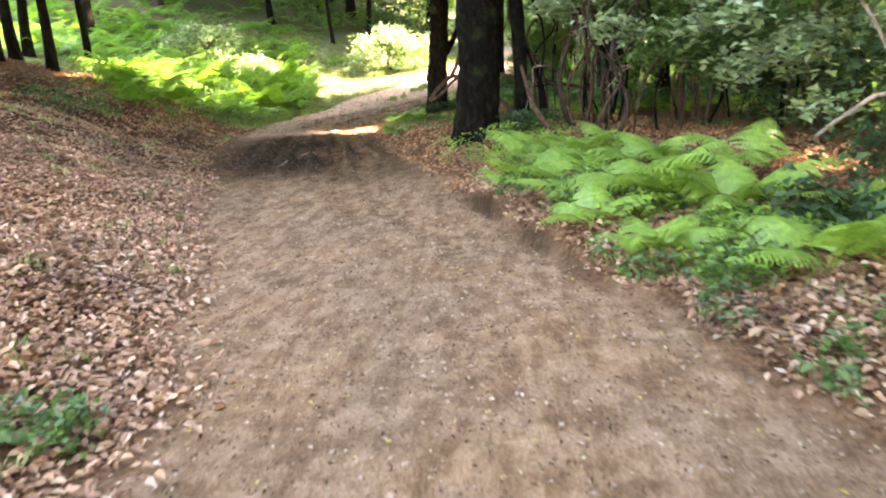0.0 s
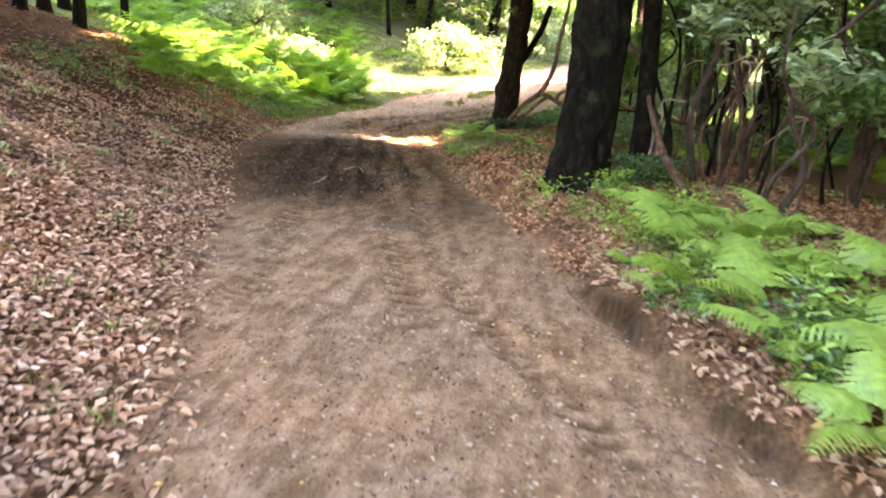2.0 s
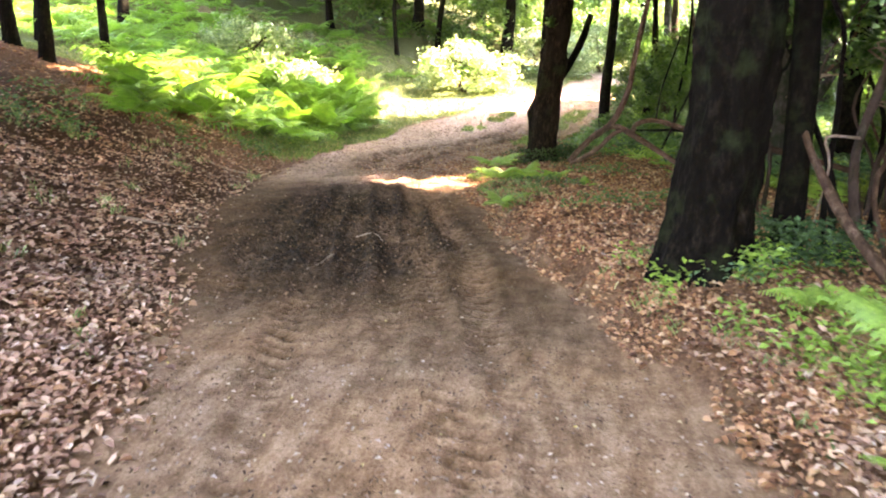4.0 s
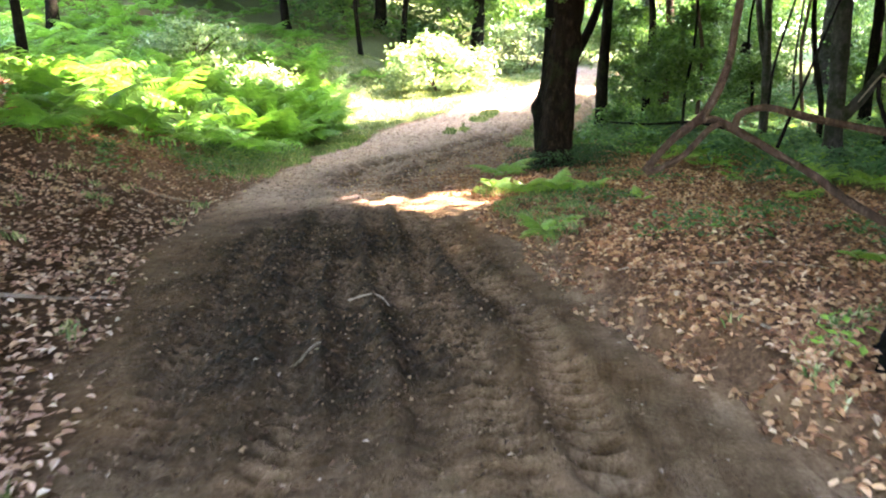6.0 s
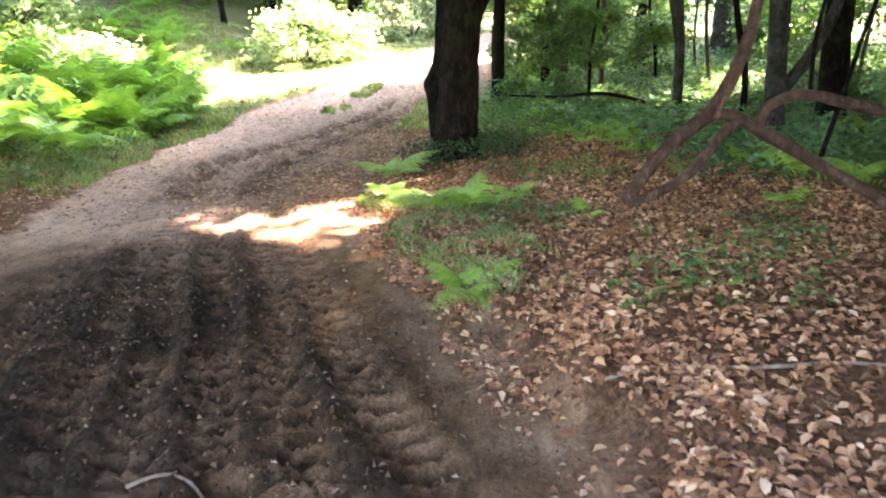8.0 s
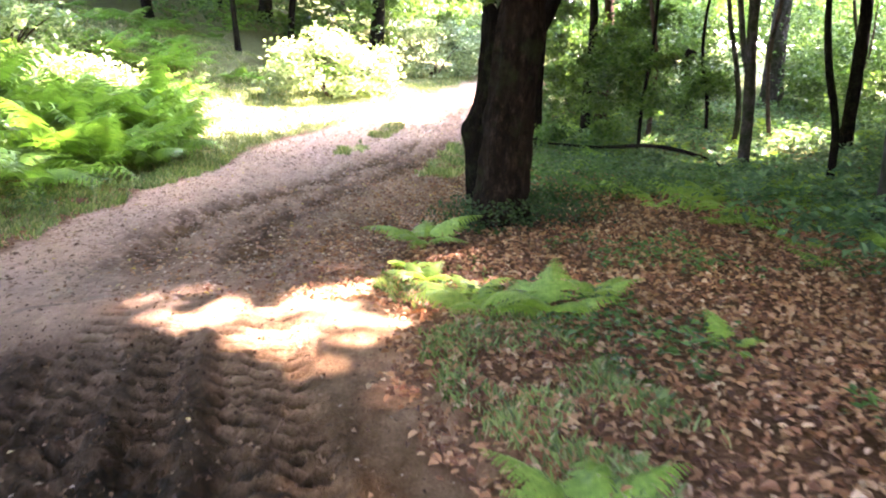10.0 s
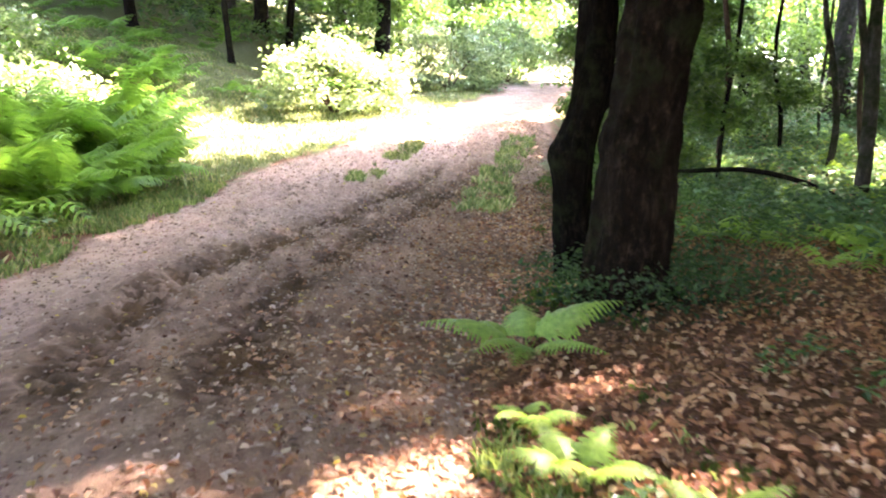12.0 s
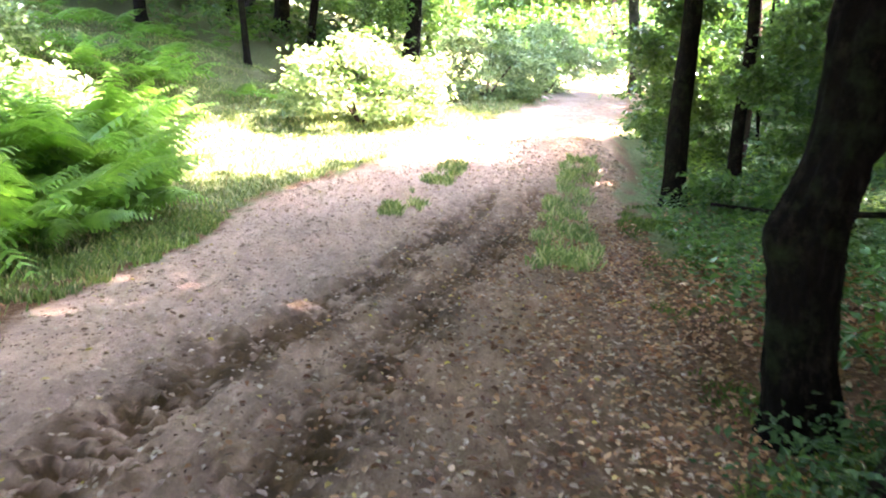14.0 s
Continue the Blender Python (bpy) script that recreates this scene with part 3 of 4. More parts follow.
for k, (x, y) in enumerate([(2.7, 26.6), (3.4, 28.4), (4.8, 27.3), (5.2, 29.8), (6.2, 28.6), (6.9, 31.5), (3.9, 32.4), (7.9, 25.4), (8.6, 30.0), (4.6, 23.2), (6.0, 20.4), (7.4, 22.4), (9.4, 26.6), (10.2, 32.4), (5.0, 34.8), (7.6, 19.4)]):
    tree(x, y, rs.uniform(0.03, 0.065), (BARK_DARK, BARK_MID, BARK_GREY)[k % 3], rs.uniform(4.5, 6.0), (rs.uniform(-0.05, 0.05), 0), "thin leafy sapling in the shaded wood", 0.16, (0, 0), 0.5, 2, 150 + k, 8, 0.3, "thin saplings in the wood", kind="sapling")
bank_trees = "trees on the bank above the track"
# far-reaching crowns hang unseen, added to shade the bank and its ferns
for k, (x, y, r, cs) in enumerate([(-11.5, 20.6, 0.15, 0.9), (-12.6, 19.9, 0.15, 1.0), (-12.7, 24.5, 0.13, 0.9), (-13.8, 22.4, 0.18, 1.0), (-16.5, 27.0, 0.2, 1.1), (-15.0, 18.0, 0.2, 1.2), (-17.5, 33.0, 0.22, 1.1)]):
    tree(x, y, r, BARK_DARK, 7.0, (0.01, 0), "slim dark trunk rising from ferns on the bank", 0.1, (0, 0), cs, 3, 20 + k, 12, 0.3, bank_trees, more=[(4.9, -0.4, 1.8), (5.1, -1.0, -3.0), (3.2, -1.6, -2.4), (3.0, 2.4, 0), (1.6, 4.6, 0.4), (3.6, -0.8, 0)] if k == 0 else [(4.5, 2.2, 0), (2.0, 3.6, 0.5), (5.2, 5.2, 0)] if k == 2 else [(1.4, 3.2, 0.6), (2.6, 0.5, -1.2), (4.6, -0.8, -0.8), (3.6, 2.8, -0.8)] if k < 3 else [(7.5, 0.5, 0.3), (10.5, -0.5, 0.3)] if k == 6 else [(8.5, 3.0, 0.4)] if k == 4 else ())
# trees added beside and behind the start of the walk, mostly unseen, that shade it
shade_trees = "trees standing round the start of the track"
for k, (x, y, cx, cy) in enumerate([(-8.5, 9.0, -0.5, 1.0), (6.3, 1.2, -1.0, 0.5), (7.2, 5.2, -1.8, 0.3), (8.0, 8.6, -1.2, 0.5), (7.0, 12.4, -0.7, -0.3), (9.5, 3.0, 0, 0), (10.8, 6.5, 0, 0), (12.8, 14.6, -0.6, 0), (10.2, 17.0, -0.4, 0.4), (9.4, 21.0, 0, 0.5), (14.0, 25.0, 0.0, 0.4), (16.5, 36.5, -0.6, 0), (1.0, -6.0, 0, 1.0), (9.0, -3.0, -1, 0)]):
    tree(x, y, 0.2, BARK_MID, 8.0, (0, 0), "brown trunk, mostly out of view, added to shade the track", 0.1, (cx, cy), 1.3, 4, 40 + k, 12, 0.4, shade_trees, more=[(1.0, 7.0, -3.2), (1.5, 5.5, 0), (-0.3, 9.3, -1.4)] if x < -8 else [(-0.6, 0.6, 4.0), (1.2, -0.6, 6.5), (-0.3, 1.2, 9.0)] if x > 6 and y < 9.5 else [(-1.5, 0.8, 3.4)] if x > 13 else [(0.4, -1.4, 1.8), (1.8, -0.6, 4.2)] if y == 12.4 else ())

# the wood going on to both sides, mostly unseen, its crowns added to close the sky
wide_wood = "trees of the wood on both sides"
rw = np.random.RandomState(77)
for k in range(4, 26):
    if k < 12:
        x, y = rw.uniform(-21, -15.5), -4 + 2.1 * k + rw.uniform(-0.8, 0.8)
    else:
        x, y = rw.uniform(13, 21), -7 + 2.5 * (k - 12) + rw.uniform(-0.8, 0.8)
    tree(x, y, rw.uniform(0.16, 0.26), (BARK_MID, BARK_DARK)[k % 2], 7.0, (rw.uniform(-0.02, 0.02), 0), "brown trunk in the wood away from the track", 0.12, (0, 0), 1.5, 3, 240 + k, 10, 0.4, wide_wood, more=[(0.5, 2.5, -3.4), (-0.8, -1.8, 2.8)])
# unseen trees added for their crowns, which shade the muddy hollow
for k, (x, y, cs, extra) in enumerate([(-9.5, 12.6, 1.3, [(2.5, 0.4, 0.6), (4.6, 1.2, 1.0), (3.4, 3.6, 0.8), (0.6, 3.2, -1.0), (5.4, -1.4, 1.2), (7.2, 0.4, 2.0), (6.8, 2.8, 1.6)]), (-10.6, 15.6, 1.3, [(2.6, 0.0, 0.4), (5.0, -1.2, 2.0), (6.6, 0.6, 2.2), (1.0, -3.0, 0.6), (8.6, -1.4, 3.4), (7.8, -3.4, 3.0), (4.2, -4.4, 2.4)])]):
    tree(x, y, 0.19, BARK_DARK, 7.4, (0.0, 0), "unseen dark trunk added to hold crowns that shade the hollow", 0.1, (0, 0), cs, 4, 280 + k, 12, 0.4, shade_trees, more=extra)

# ---- far wood round the clearing ----
far_trees = "trunks of the far wood"
rf = np.random.RandomState(5)
far_places = [(-11.5, 49.8, 0.2), (-9.0, 48.5, 0.33), (-14.0, 53.0, 0.3), (-17.5, 50.0, 0.24), (-20.5, 52.0, 0.36), (-3.6, 46.0, 0.35), (-24.0, 46.0, 0.3), (-18.0, 41.0, 0.3), (4.6, 45.0, 0.25), (7.5, 42.0, 0.2)]
far_places[:0] = [(-8.4, 41.0, 0.12), (-12.2, 42.5, 0.2), (-7.0, 44.0, 0.16)]
for k in range(34):
    a = rf.uniform(-0.75, 0.7)
    d = rf.uniform(44, 78)
    far_places.append((-1 + d * math.sin(a), 8 + d * math.cos(a), rf.uniform(0.12, 0.34)))
for k, (x, y, r) in enumerate(far_places):
    tree(x, y, r, (BARK_DARK, BARK_MID, BARK_GREY)[k % 3 if k > 8 else 0], rf.uniform(5.5, 8.5), (rf.uniform(-0.03, 0.03), 0), "dark trunk of the wood beyond the clearing", 0.15, (0, 0), rf.uniform(1.2, 1.7), 2, 60 + k, 10, 0.3, far_trees, more=[(2.5, -3.0, 0), (-2.8, -2.0, 0.4), (3.4, 2.0, 0)] if k < 11 else ())


def foliage(name, label, category, n, size, mat, spots, seed, flat=0.3, group=""):
    """Loose masses of leaves: spots are (x, y, low, high, radius)."""
    rnd = np.random.RandomState(seed)
    P = []
    for x, y, lo, hi, rad in spots:
        g = max(4, int(rad * rad * (hi - lo) * 2.2) + 4)
        q = clumps(rnd, n // len(spots), (x, y, (lo + hi) / 2), (rad, rad, (hi - lo) / 2), g, 0.22 * min(rad, 1.6))
        q[:, 2] += land(x, y)
        P.append(q[q[:, 2] > land(q[:, 0], q[:, 1]) + 0.03])
    v, f = leaf_shapes(np.concatenate(P), size, rnd, flat)
    return tagged(mesh_object(name, v, f, mat, shade=False), label, category, group, "stuff")


spots = []
for k in range(70):
    a = rf.uniform(-0.8, 0.75)
    d = rf.uniform(48, 85)
    spots.append((-1 + d * math.sin(a), 8 + d * math.cos(a), 0.0 if k % 2 else 2.5, rf.uniform(3.5, 9.0), rf.uniform(2.5, 4.5)))
foliage("far_woodland_foliage", "sunlit green foliage of the far wood", "foliage", 60000, 0.55, LEAF, spots, 71)
spots = []
for k in range(60):
    a = rf.uniform(-0.62, 0.22)
    d = rf.uniform(36, 60)
    if abs(a + 0.33) < 0.05 and d < 45 or abs(a) < 0.1 and d < 40:
        continue
    spots.append((-1 + d * math.sin(a), 8 + d * math.cos(a), 0.0 if k % 3 else 1.6, rf.uniform(1.0, 4.5), rf.uniform(1.2, 2.6)))
foliage("understorey_foliage", "shaded green shrubs between the trunks of the far wood", "foliage", 42000, 0.24, LEAF, spots, 77)
# ring of leaves outside the view, added to block low skylight
spots = []
for k in range(64):
    a = 0.85 + 4.55 * k / 63
    d = rf.uniform(19, 34) if math.cos(a) < 0.2 else rf.uniform(40, 50)
    spots.append((-1 + d * math.sin(a), 8 + d * math.cos(a), 0.0 if k % 2 else 3.0, rf.uniform(8.0, 13.0), rf.uniform(3.0, 4.5)))
foliage("woodland_foliage", "unseen green foliage added on both sides and behind to close the low sky", "foliage", 52000, 0.5, LEAF, spots, 70)
spots = []
for k in range(60):
    a = -0.8 + 1.6 * k / 59
    d = rf.uniform(88, 100)
    spots.append((-1 + d * math.sin(a), 8 + d * math.cos(a), 0.0, rf.uniform(9.0, 14.0), 5.5))
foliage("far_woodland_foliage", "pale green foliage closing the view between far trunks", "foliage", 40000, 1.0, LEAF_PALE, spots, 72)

foliage("wood_foliage", "sunlit green thicket closing the view beyond slim trunks", "foliage", 42000, 0.16, LEAF, [(6.6, 37.5, 0.0, 2.6, 1.6), (9.4, 40.0, 0.0, 3.4, 2.0), (12.4, 38.0, 0.0, 3.6, 2.0), (6.2, 42.5, 0.0, 3.2, 1.8), (15.0, 33.5, 0.0, 4.2, 2.2), (11.6, 34.6, 0.0, 2.4, 1.6), (16.5, 29.0, 0.0, 4.0, 2.2), (14.0, 41.5, 0.0, 4.4, 2.4), (9.2, 33.2, 0.0, 1.5, 1.3), (13.2, 27.0, 0.0, 2.8, 1.6), (12.2, 22.6, 0.0, 3.0, 1.6), (18.0, 36.0, 0.0, 5.0, 2.6)], 90)
foliage("thicket_foliage", "deep green leaves at the back of the thicket", "foliage", 26000, 0.13, LEAF, [(9.6, 4.2, 0.0, 4.5, 1.8), (10.6, 7.6, 0.0, 4.8, 2.0), (8.2, 9.8, 0.0, 4.2, 1.5), (9.4, 12.6, 0.0, 4.6, 1.8), (11.6, 15.4, 0.0, 4.6, 2.0), (8.0, 1.6, 0.0, 4.0, 1.6)], 91)

# ---- thicket on the right of the start ----
spots = [(5.2, 10.0, 0.3, 3.6, 1.3), (6.4, 8.0, 0.2, 4.0, 1.5), (4.6, 13.2, 0.6, 4.0, 1.4), (7.4, 11.5, 0.2, 4.2, 1.8), (6.0, 15.5, 0.4, 4.2, 1.6), (8.5, 6.0, 0.0, 4.0, 1.6), (4.2, 8.4, 1.1, 3.0, 0.8), (9.0, 15.0, 0.2, 4.5, 2.0), (3.4, 10.8, 1.0, 3.0, 0.8), (2.6, 11.6, 1.9, 3.2, 0.7), (4.0, 9.6, 0.6, 2.2, 0.8), (3.6, 12.6, 0.7, 2.8, 0.9), (2.7, 13.6, 0.9, 2.8, 0.7), (5.4, 12.0, 0.3, 3.2, 1.1), (10.5, 10.0, 0.0, 5.0, 2.0)]
foliage("thicket_foliage", "dense green leaves of a tangled thicket", "foliage", 38000, 0.1, LEAF, spots, 73)
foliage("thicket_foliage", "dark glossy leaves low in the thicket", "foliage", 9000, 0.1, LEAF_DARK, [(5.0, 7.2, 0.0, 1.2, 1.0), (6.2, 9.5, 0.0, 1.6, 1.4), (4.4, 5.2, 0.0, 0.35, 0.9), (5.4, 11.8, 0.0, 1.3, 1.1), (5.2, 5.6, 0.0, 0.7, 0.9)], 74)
foliage("wood_foliage", "sunlit yellow-green leaves of the wood behind slim trunks", "foliage", 34000, 0.12, LEAF, [(1.9, 32.0, 0.1, 2.8, 0.9), (4.6, 34.0, 0.2, 2.6, 1.5), (8.0, 36.5, 0.2, 3.6, 2.0), (10.5, 34.0, 0.2, 5.0, 2.4), (4.2, 38.0, 0.2, 2.4, 1.2), (12.5, 29.0, 0.2, 5.0, 2.4), (9.5, 24.5, 0.2, 4.5, 1.8), (3.2, 29.6, 0.9, 3.2, 1.1), (2.4, 27.9, 0.2, 2.4, 0.9), (5.6, 30.5, 0.1, 1.6, 1.2)], 75)
foliage("wood_foliage", "green leaves of low shrubs in the shade", "foliage", 15000, 0.13, LEAF, [(1.6, 27.0, 0.0, 1.1, 0.7), (2.3, 30.5, 0.0, 1.7, 1.0), (2.7, 26.8, 1.0, 2.8, 0.8), (2.0, 31.0, 1.0, 3.2, 0.9), (8.4, 19.5, 0.1, 3.8, 1.6), (11.0, 20.0, 0.1, 4.5, 2.0), (6.5, 24.5, 0.0, 1.0, 0.9), (9.6, 29.5, 0.0, 2.0, 1.3)], 76)


# pale colour stands in for sun that does not reach these leaves
foliage("hazel_leaves", "broad pale green leaves on drooping twigs beside the dark trunks", "foliage", 3000, 0.12, LEAF_PALE, [(2.35, 10.2, 1.1, 2.3, 0.55), (3.1, 9.3, 0.9, 2.2, 0.6), (2.9, 11.0, 1.4, 2.6, 0.6), (3.9, 8.5, 0.5, 2.1, 0.6), (4.5, 7.6, 0.5, 2.0, 0.6), (5.2, 8.8, 0.9, 2.6, 0.7)], 78, 0.5)
foliage("ivy_sprig", "small ivy sprig growing on a stout trunk", "ivy", 150, 0.09, LEAF, [(-0.55, 19.8, 1.9, 2.7, 0.22)], 79)


def thicket_shrub(x, y, seed, n, height, group="many-stemmed shrubs of the thicket"):
    rnd = np.random.RandomState(seed)
    t = thing("shrub", x, y, "many-stemmed shrub with bare crooked brown stems", "shrub", group, 0.06)
    for k in range(n):
        a, out = rnd.uniform(0, 6.28), rnd.uniform(0.3, 1.1)
        dx, dy = math.cos(a) * out, math.sin(a) * out
        h = height * rnd.uniform(0.7, 1.1)
        r = rnd.uniform(0.012, 0.034) * (1.4 if k % 4 == 0 else 1)
        j = lambda s: Vector((rnd.uniform(-s, s), rnd.uniform(-s, s), 0))
        limb("stem", [Vector((dx * 0.45, dy * 0.45, 0)), Vector((dx * 0.55, dy * 0.55, h * 0.25)) + j(0.16), Vector((dx * 0.7, dy * 0.7, h * 0.5)) + j(0.26), Vector((dx * 0.8, dy * 0.8, h * 0.72)) + j(0.34), Vector((dx, dy, h)) + j(0.5)], r, r * 0.5, (DEADWOOD, BARK_MID, BARK_DARK)[k % 3], t, n=6, per=4, seed=seed + k, knobs=0.15)
    for k in range(n // 2):
        a = rnd.uniform(0, 6.28)
        p = Vector((math.cos(a) * 0.5, math.sin(a) * 0.5, rnd.uniform(0.8, 2.0)))
        q = p + Vector((rnd.uniform(-0.6, 0.6), rnd.uniform(-0.4, 0.4), rnd.uniform(-0.7, 0.1)))
        limb("twig", [p * Vector((0.5, 0.5, 1)), p, p.lerp(q, 0.5) + Vector((0.05, 0, 0.1)), q], 0.012, 0.005, TWIG, t, n=5, per=3, seed=k)
    return t


for k, (x, y, n, h) in enumerate([(2.3, 11.6, 7, 3.2), (2.9, 12.6, 8, 3.2), (3.7, 11.4, 8, 3.0), (4.5, 12.4, 7, 3.0), (3.4, 14.2, 6, 3.0), (5.2, 10.4, 6, 3.0), (2.2, 14.0, 5, 3.0), (2.6, 10.5, 5, 2.4)]):
    thicket_shrub(x, y, 200 + k * 17, n, h)
# leaning dead stem at the foot of the slim dark trunk
stem = thing("leaning_branch", 2.15, 10.6, "leaning bare dead stem at the thicket's edge", "branch", sink=0.05)
limb("stem", [(0, 0, 0), (-0.18, 0.0, 0.22), (-0.36, 0.25, 0.5), (-0.46, 0.65, 0.82), (-0.52, 0.85, 1.05)], 0.045, 0.026, DEADWOOD, stem, n=8, per=5, seed=3, knobs=0.15)
# pale bare bough reaching out of the thicket
bough = thing("bare_bough", 5.1, 6.6, "pale bare dead bough reaching out of the thicket", "branch", sink=0.05)
limb("stem", [(0, 0, 0), (-0.2, 0, 0.6), (-0.7, -0.1, 0.86), (-1.0, -0.1, 0.72), (-1.22, -0.1, 0.56)], 0.035, 0.012, TWIG, bough, n=7, per=4, seed=4)
limb("twig", [(-0.6, -0.05, 0.84), (-0.7, 0.05, 1.25), (-0.95, 0.1, 1.65), (-1.3, 0.1, 1.85)], 0.02, 0.007, TWIG, bough, n=6, per=4, seed=5)

# ---- dead forked bough hanging over the leaf floor ----
bx, by = 2.35, 13.35
dead = thing("dead_bough", bx, by, "barkless forked dead bough propped across the leaf floor", "branch", sink=0.05)
zb = gz(bx, by) + 0.0


def here(*pts):
    return [(x - bx, y - by, z - 0.12 - zb) for x, y, z in pts]


limb("bough", here((2.35, 13.35, 0.4), (1.9, 13.55, 0.46), (1.47, 13.8, 0.68), (1.2, 14.0, 0.9), (0.94, 14.1, 1.06), (0.7, 14.1, 1.2), (0.42, 14.1, 1.33), (0.2, 14.1, 1.2)), 0.036, 0.03, DEADWOOD, dead, n=10, per=6, seed=6, knobs=0.12)
limb("bough", here((-0.05, 14.05, 0.92), (0.05, 14.08, 1.05), (0.2, 14.1, 1.21), (0.4, 14.1, 1.38), (0.54, 14.1, 1.72), (0.58, 14.1, 2.05), (0.7, 14.2, 2.8)), 0.034, 0.028, DEADWOOD, dead, n=10, per=6, seed=7, knobs=0.12)
limb("bough", here((0.62, 14.1, 1.25), (0.66, 14.1, 1.36), (0.84, 14.1, 1.41), (1.13, 14.1, 1.34), (1.54, 14.1, 1.25), (2.3, 14.0, 1.1), (2.9, 13.9, 0.95)), 0.03, 0.03, DEADWOOD, dead, n=8, per=6, seed=8, knobs=0.12)
limb("bough", here((-0.04, 14.03, 0.91), (0.1, 13.98, 0.98), (0.24, 13.95, 1.08), (0.4, 14.02, 1.24), (0.52, 14.1, 1.3)), 0.027, 0.026, DEADWOOD, dead, n=8, per=6, seed=17, knobs=0.12)
limb("twig", here((0.95, 14.1, 1.1), (1.1, 14.2, 1.45), (1.25, 14.3, 1.8), (1.45, 14.3, 2.4)), 0.014, 0.008, BARK_DARK, dead, n=6, per=4, seed=9)
limb("twig", here((0.86, 14.1, 1.41), (0.9, 14.15, 1.75), (1.05, 14.2, 2.3)), 0.012, 0.008, BARK_DARK, dead, n=6, per=4, seed=10)
# thin fallen pole behind the twin stems
pole = thing("fallen_pole", 4.05, 25.3, "long thin dark fallen pole lying over low plants", "branch", sink=0.02)
limb("pole", [(0, 0, 0.0), (-0.6, 0.15, 0.28), (-1.3, 0.5, 0.42), (-2.2, 0.9, 0.36), (-3.05, 1.5, 0.38)], 0.045, 0.025, BARK_DARK, pole, n=8, per=5, seed=11, knobs=0.15)
stump = thing("broken_stump", 5.7, 32.8, "tall dark broken stump in undergrowth", "stump", sink=0.05)
limb("trunk", [(0, 0, 0), (0.02, 0, 0.7), (0.0, 0.02, 1.5), (0.08, 0, 1.75)], 0.2, 0.13, BARK_DARK, stump, n=12, per=6, rough=0.15, flare=0.3, seed=12)


# ---- ferns ----
def frond_mesh(name, length, seed, droop=0.5, pairs=15, detail=6, rise=0.85):
    """A bracken frond: an arching rachis with tapering toothed pinnae on both sides."""
    rnd = np.random.RandomState(seed)
    V, F = [], []

    def quad(a, b, c, d):
        V.extend([a, b, c, d])
        F.append((len(V) - 4, len(V) - 3, len(V) - 2, len(V) - 1))

    def spine(u):
        return Vector((length * (0.25 * u + 0.62 * u * u), 0, length * (rise * u - droop * 0.85 * u ** 2.4)))
    n = 14 if detail > 3 else 5
    for i in range(n):
        a, b = spine(i / n), spine((i + 1) / n)
        w = 0.006 * (1.25 - i / n) * max(0.6, length)
        for o in (Vector((0, w, 0)), Vector((0, 0, w)))[:2 if detail > 3 else 1]:
            quad(a - o, b - o * 0.9, b + o * 0.9, a + o)
    for i in range(pairs):
        u = 0.3 + 0.7 * (i / pairs) ** 0.9
        p, q = spine(u), spine(min(1, u + 0.03))
        d = (q - p).normalized()
        pl = length * 0.36 * (1 - (u - 0.3) / 0.72) ** 0.85 * min(1, 0.65 + (u - 0.3) * 3) + 0.012
        for s in (-1, 1):
            way = (Vector((0, s, 0)) + d * 0.45 + Vector((0, 0, rnd.uniform(-0.22, 0.05)))).normalized()
            up = d.cross(way).normalized() * s
            back = d
            m = max(3 if detail > 3 else 2, int(detail * (0.4 + pl / (length * 0.36) * 0.8)))
            for k in range(m):
                v0, v1 = k / m, (k + 1) / m
                sag = Vector((0, 0, -0.35 * pl))
                c0, c1 = p + way * pl * v0 + sag * v0 * v0, p + way * pl * v1 + sag * v1 * v1
                w = pl * 0.18 * (1 - v0) ** 0.8 + 0.005
                w1 = pl * 0.16 * (1 - v1) ** 0.8 + 0.002
                for way2 in (back, back * -1.0):
                    quad(c0, c0 + way2 * w * 0.62, c0.lerp(c1, 0.8) + way2 * (w + w1) * 0.52, c1)
    ob = mesh_object(name, [tuple(v) for v in V], F, FERN, shade=False)
    me = ob.data
    bpy.data.objects.remove(ob)
    return me


FRONDS = [frond_mesh("frond", 0.9, 1, 0.55, 17, 7, 1.0), frond_mesh("frond", 0.8, 2, 0.8, 17, 7, 1.05), frond_mesh("frond", 1.0, 3, 0.5, 17, 7, 1.0), frond_mesh("frond", 0.7, 4, 0.7, 17, 7, 1.1)]
FRONDS_LOW = [frond_mesh("frond", 0.9, 5, 0.5, 8, 2), frond_mesh("frond", 0.8, 6, 0.75, 8, 2), frond_mesh("frond", 1.0, 7, 0.35, 8, 2)]


FRONDS_BANK = [me.copy() for me in FRONDS]
FRONDS_TALL = [frond_mesh("frond", 1.15, 11 + k, d, 15, 6, 1.35) for k, d in enumerate((0.4, 0.55, 0.3, 0.65))]
for me in FRONDS_BANK + FRONDS_TALL:
    me.materials[0] = BRACKEN


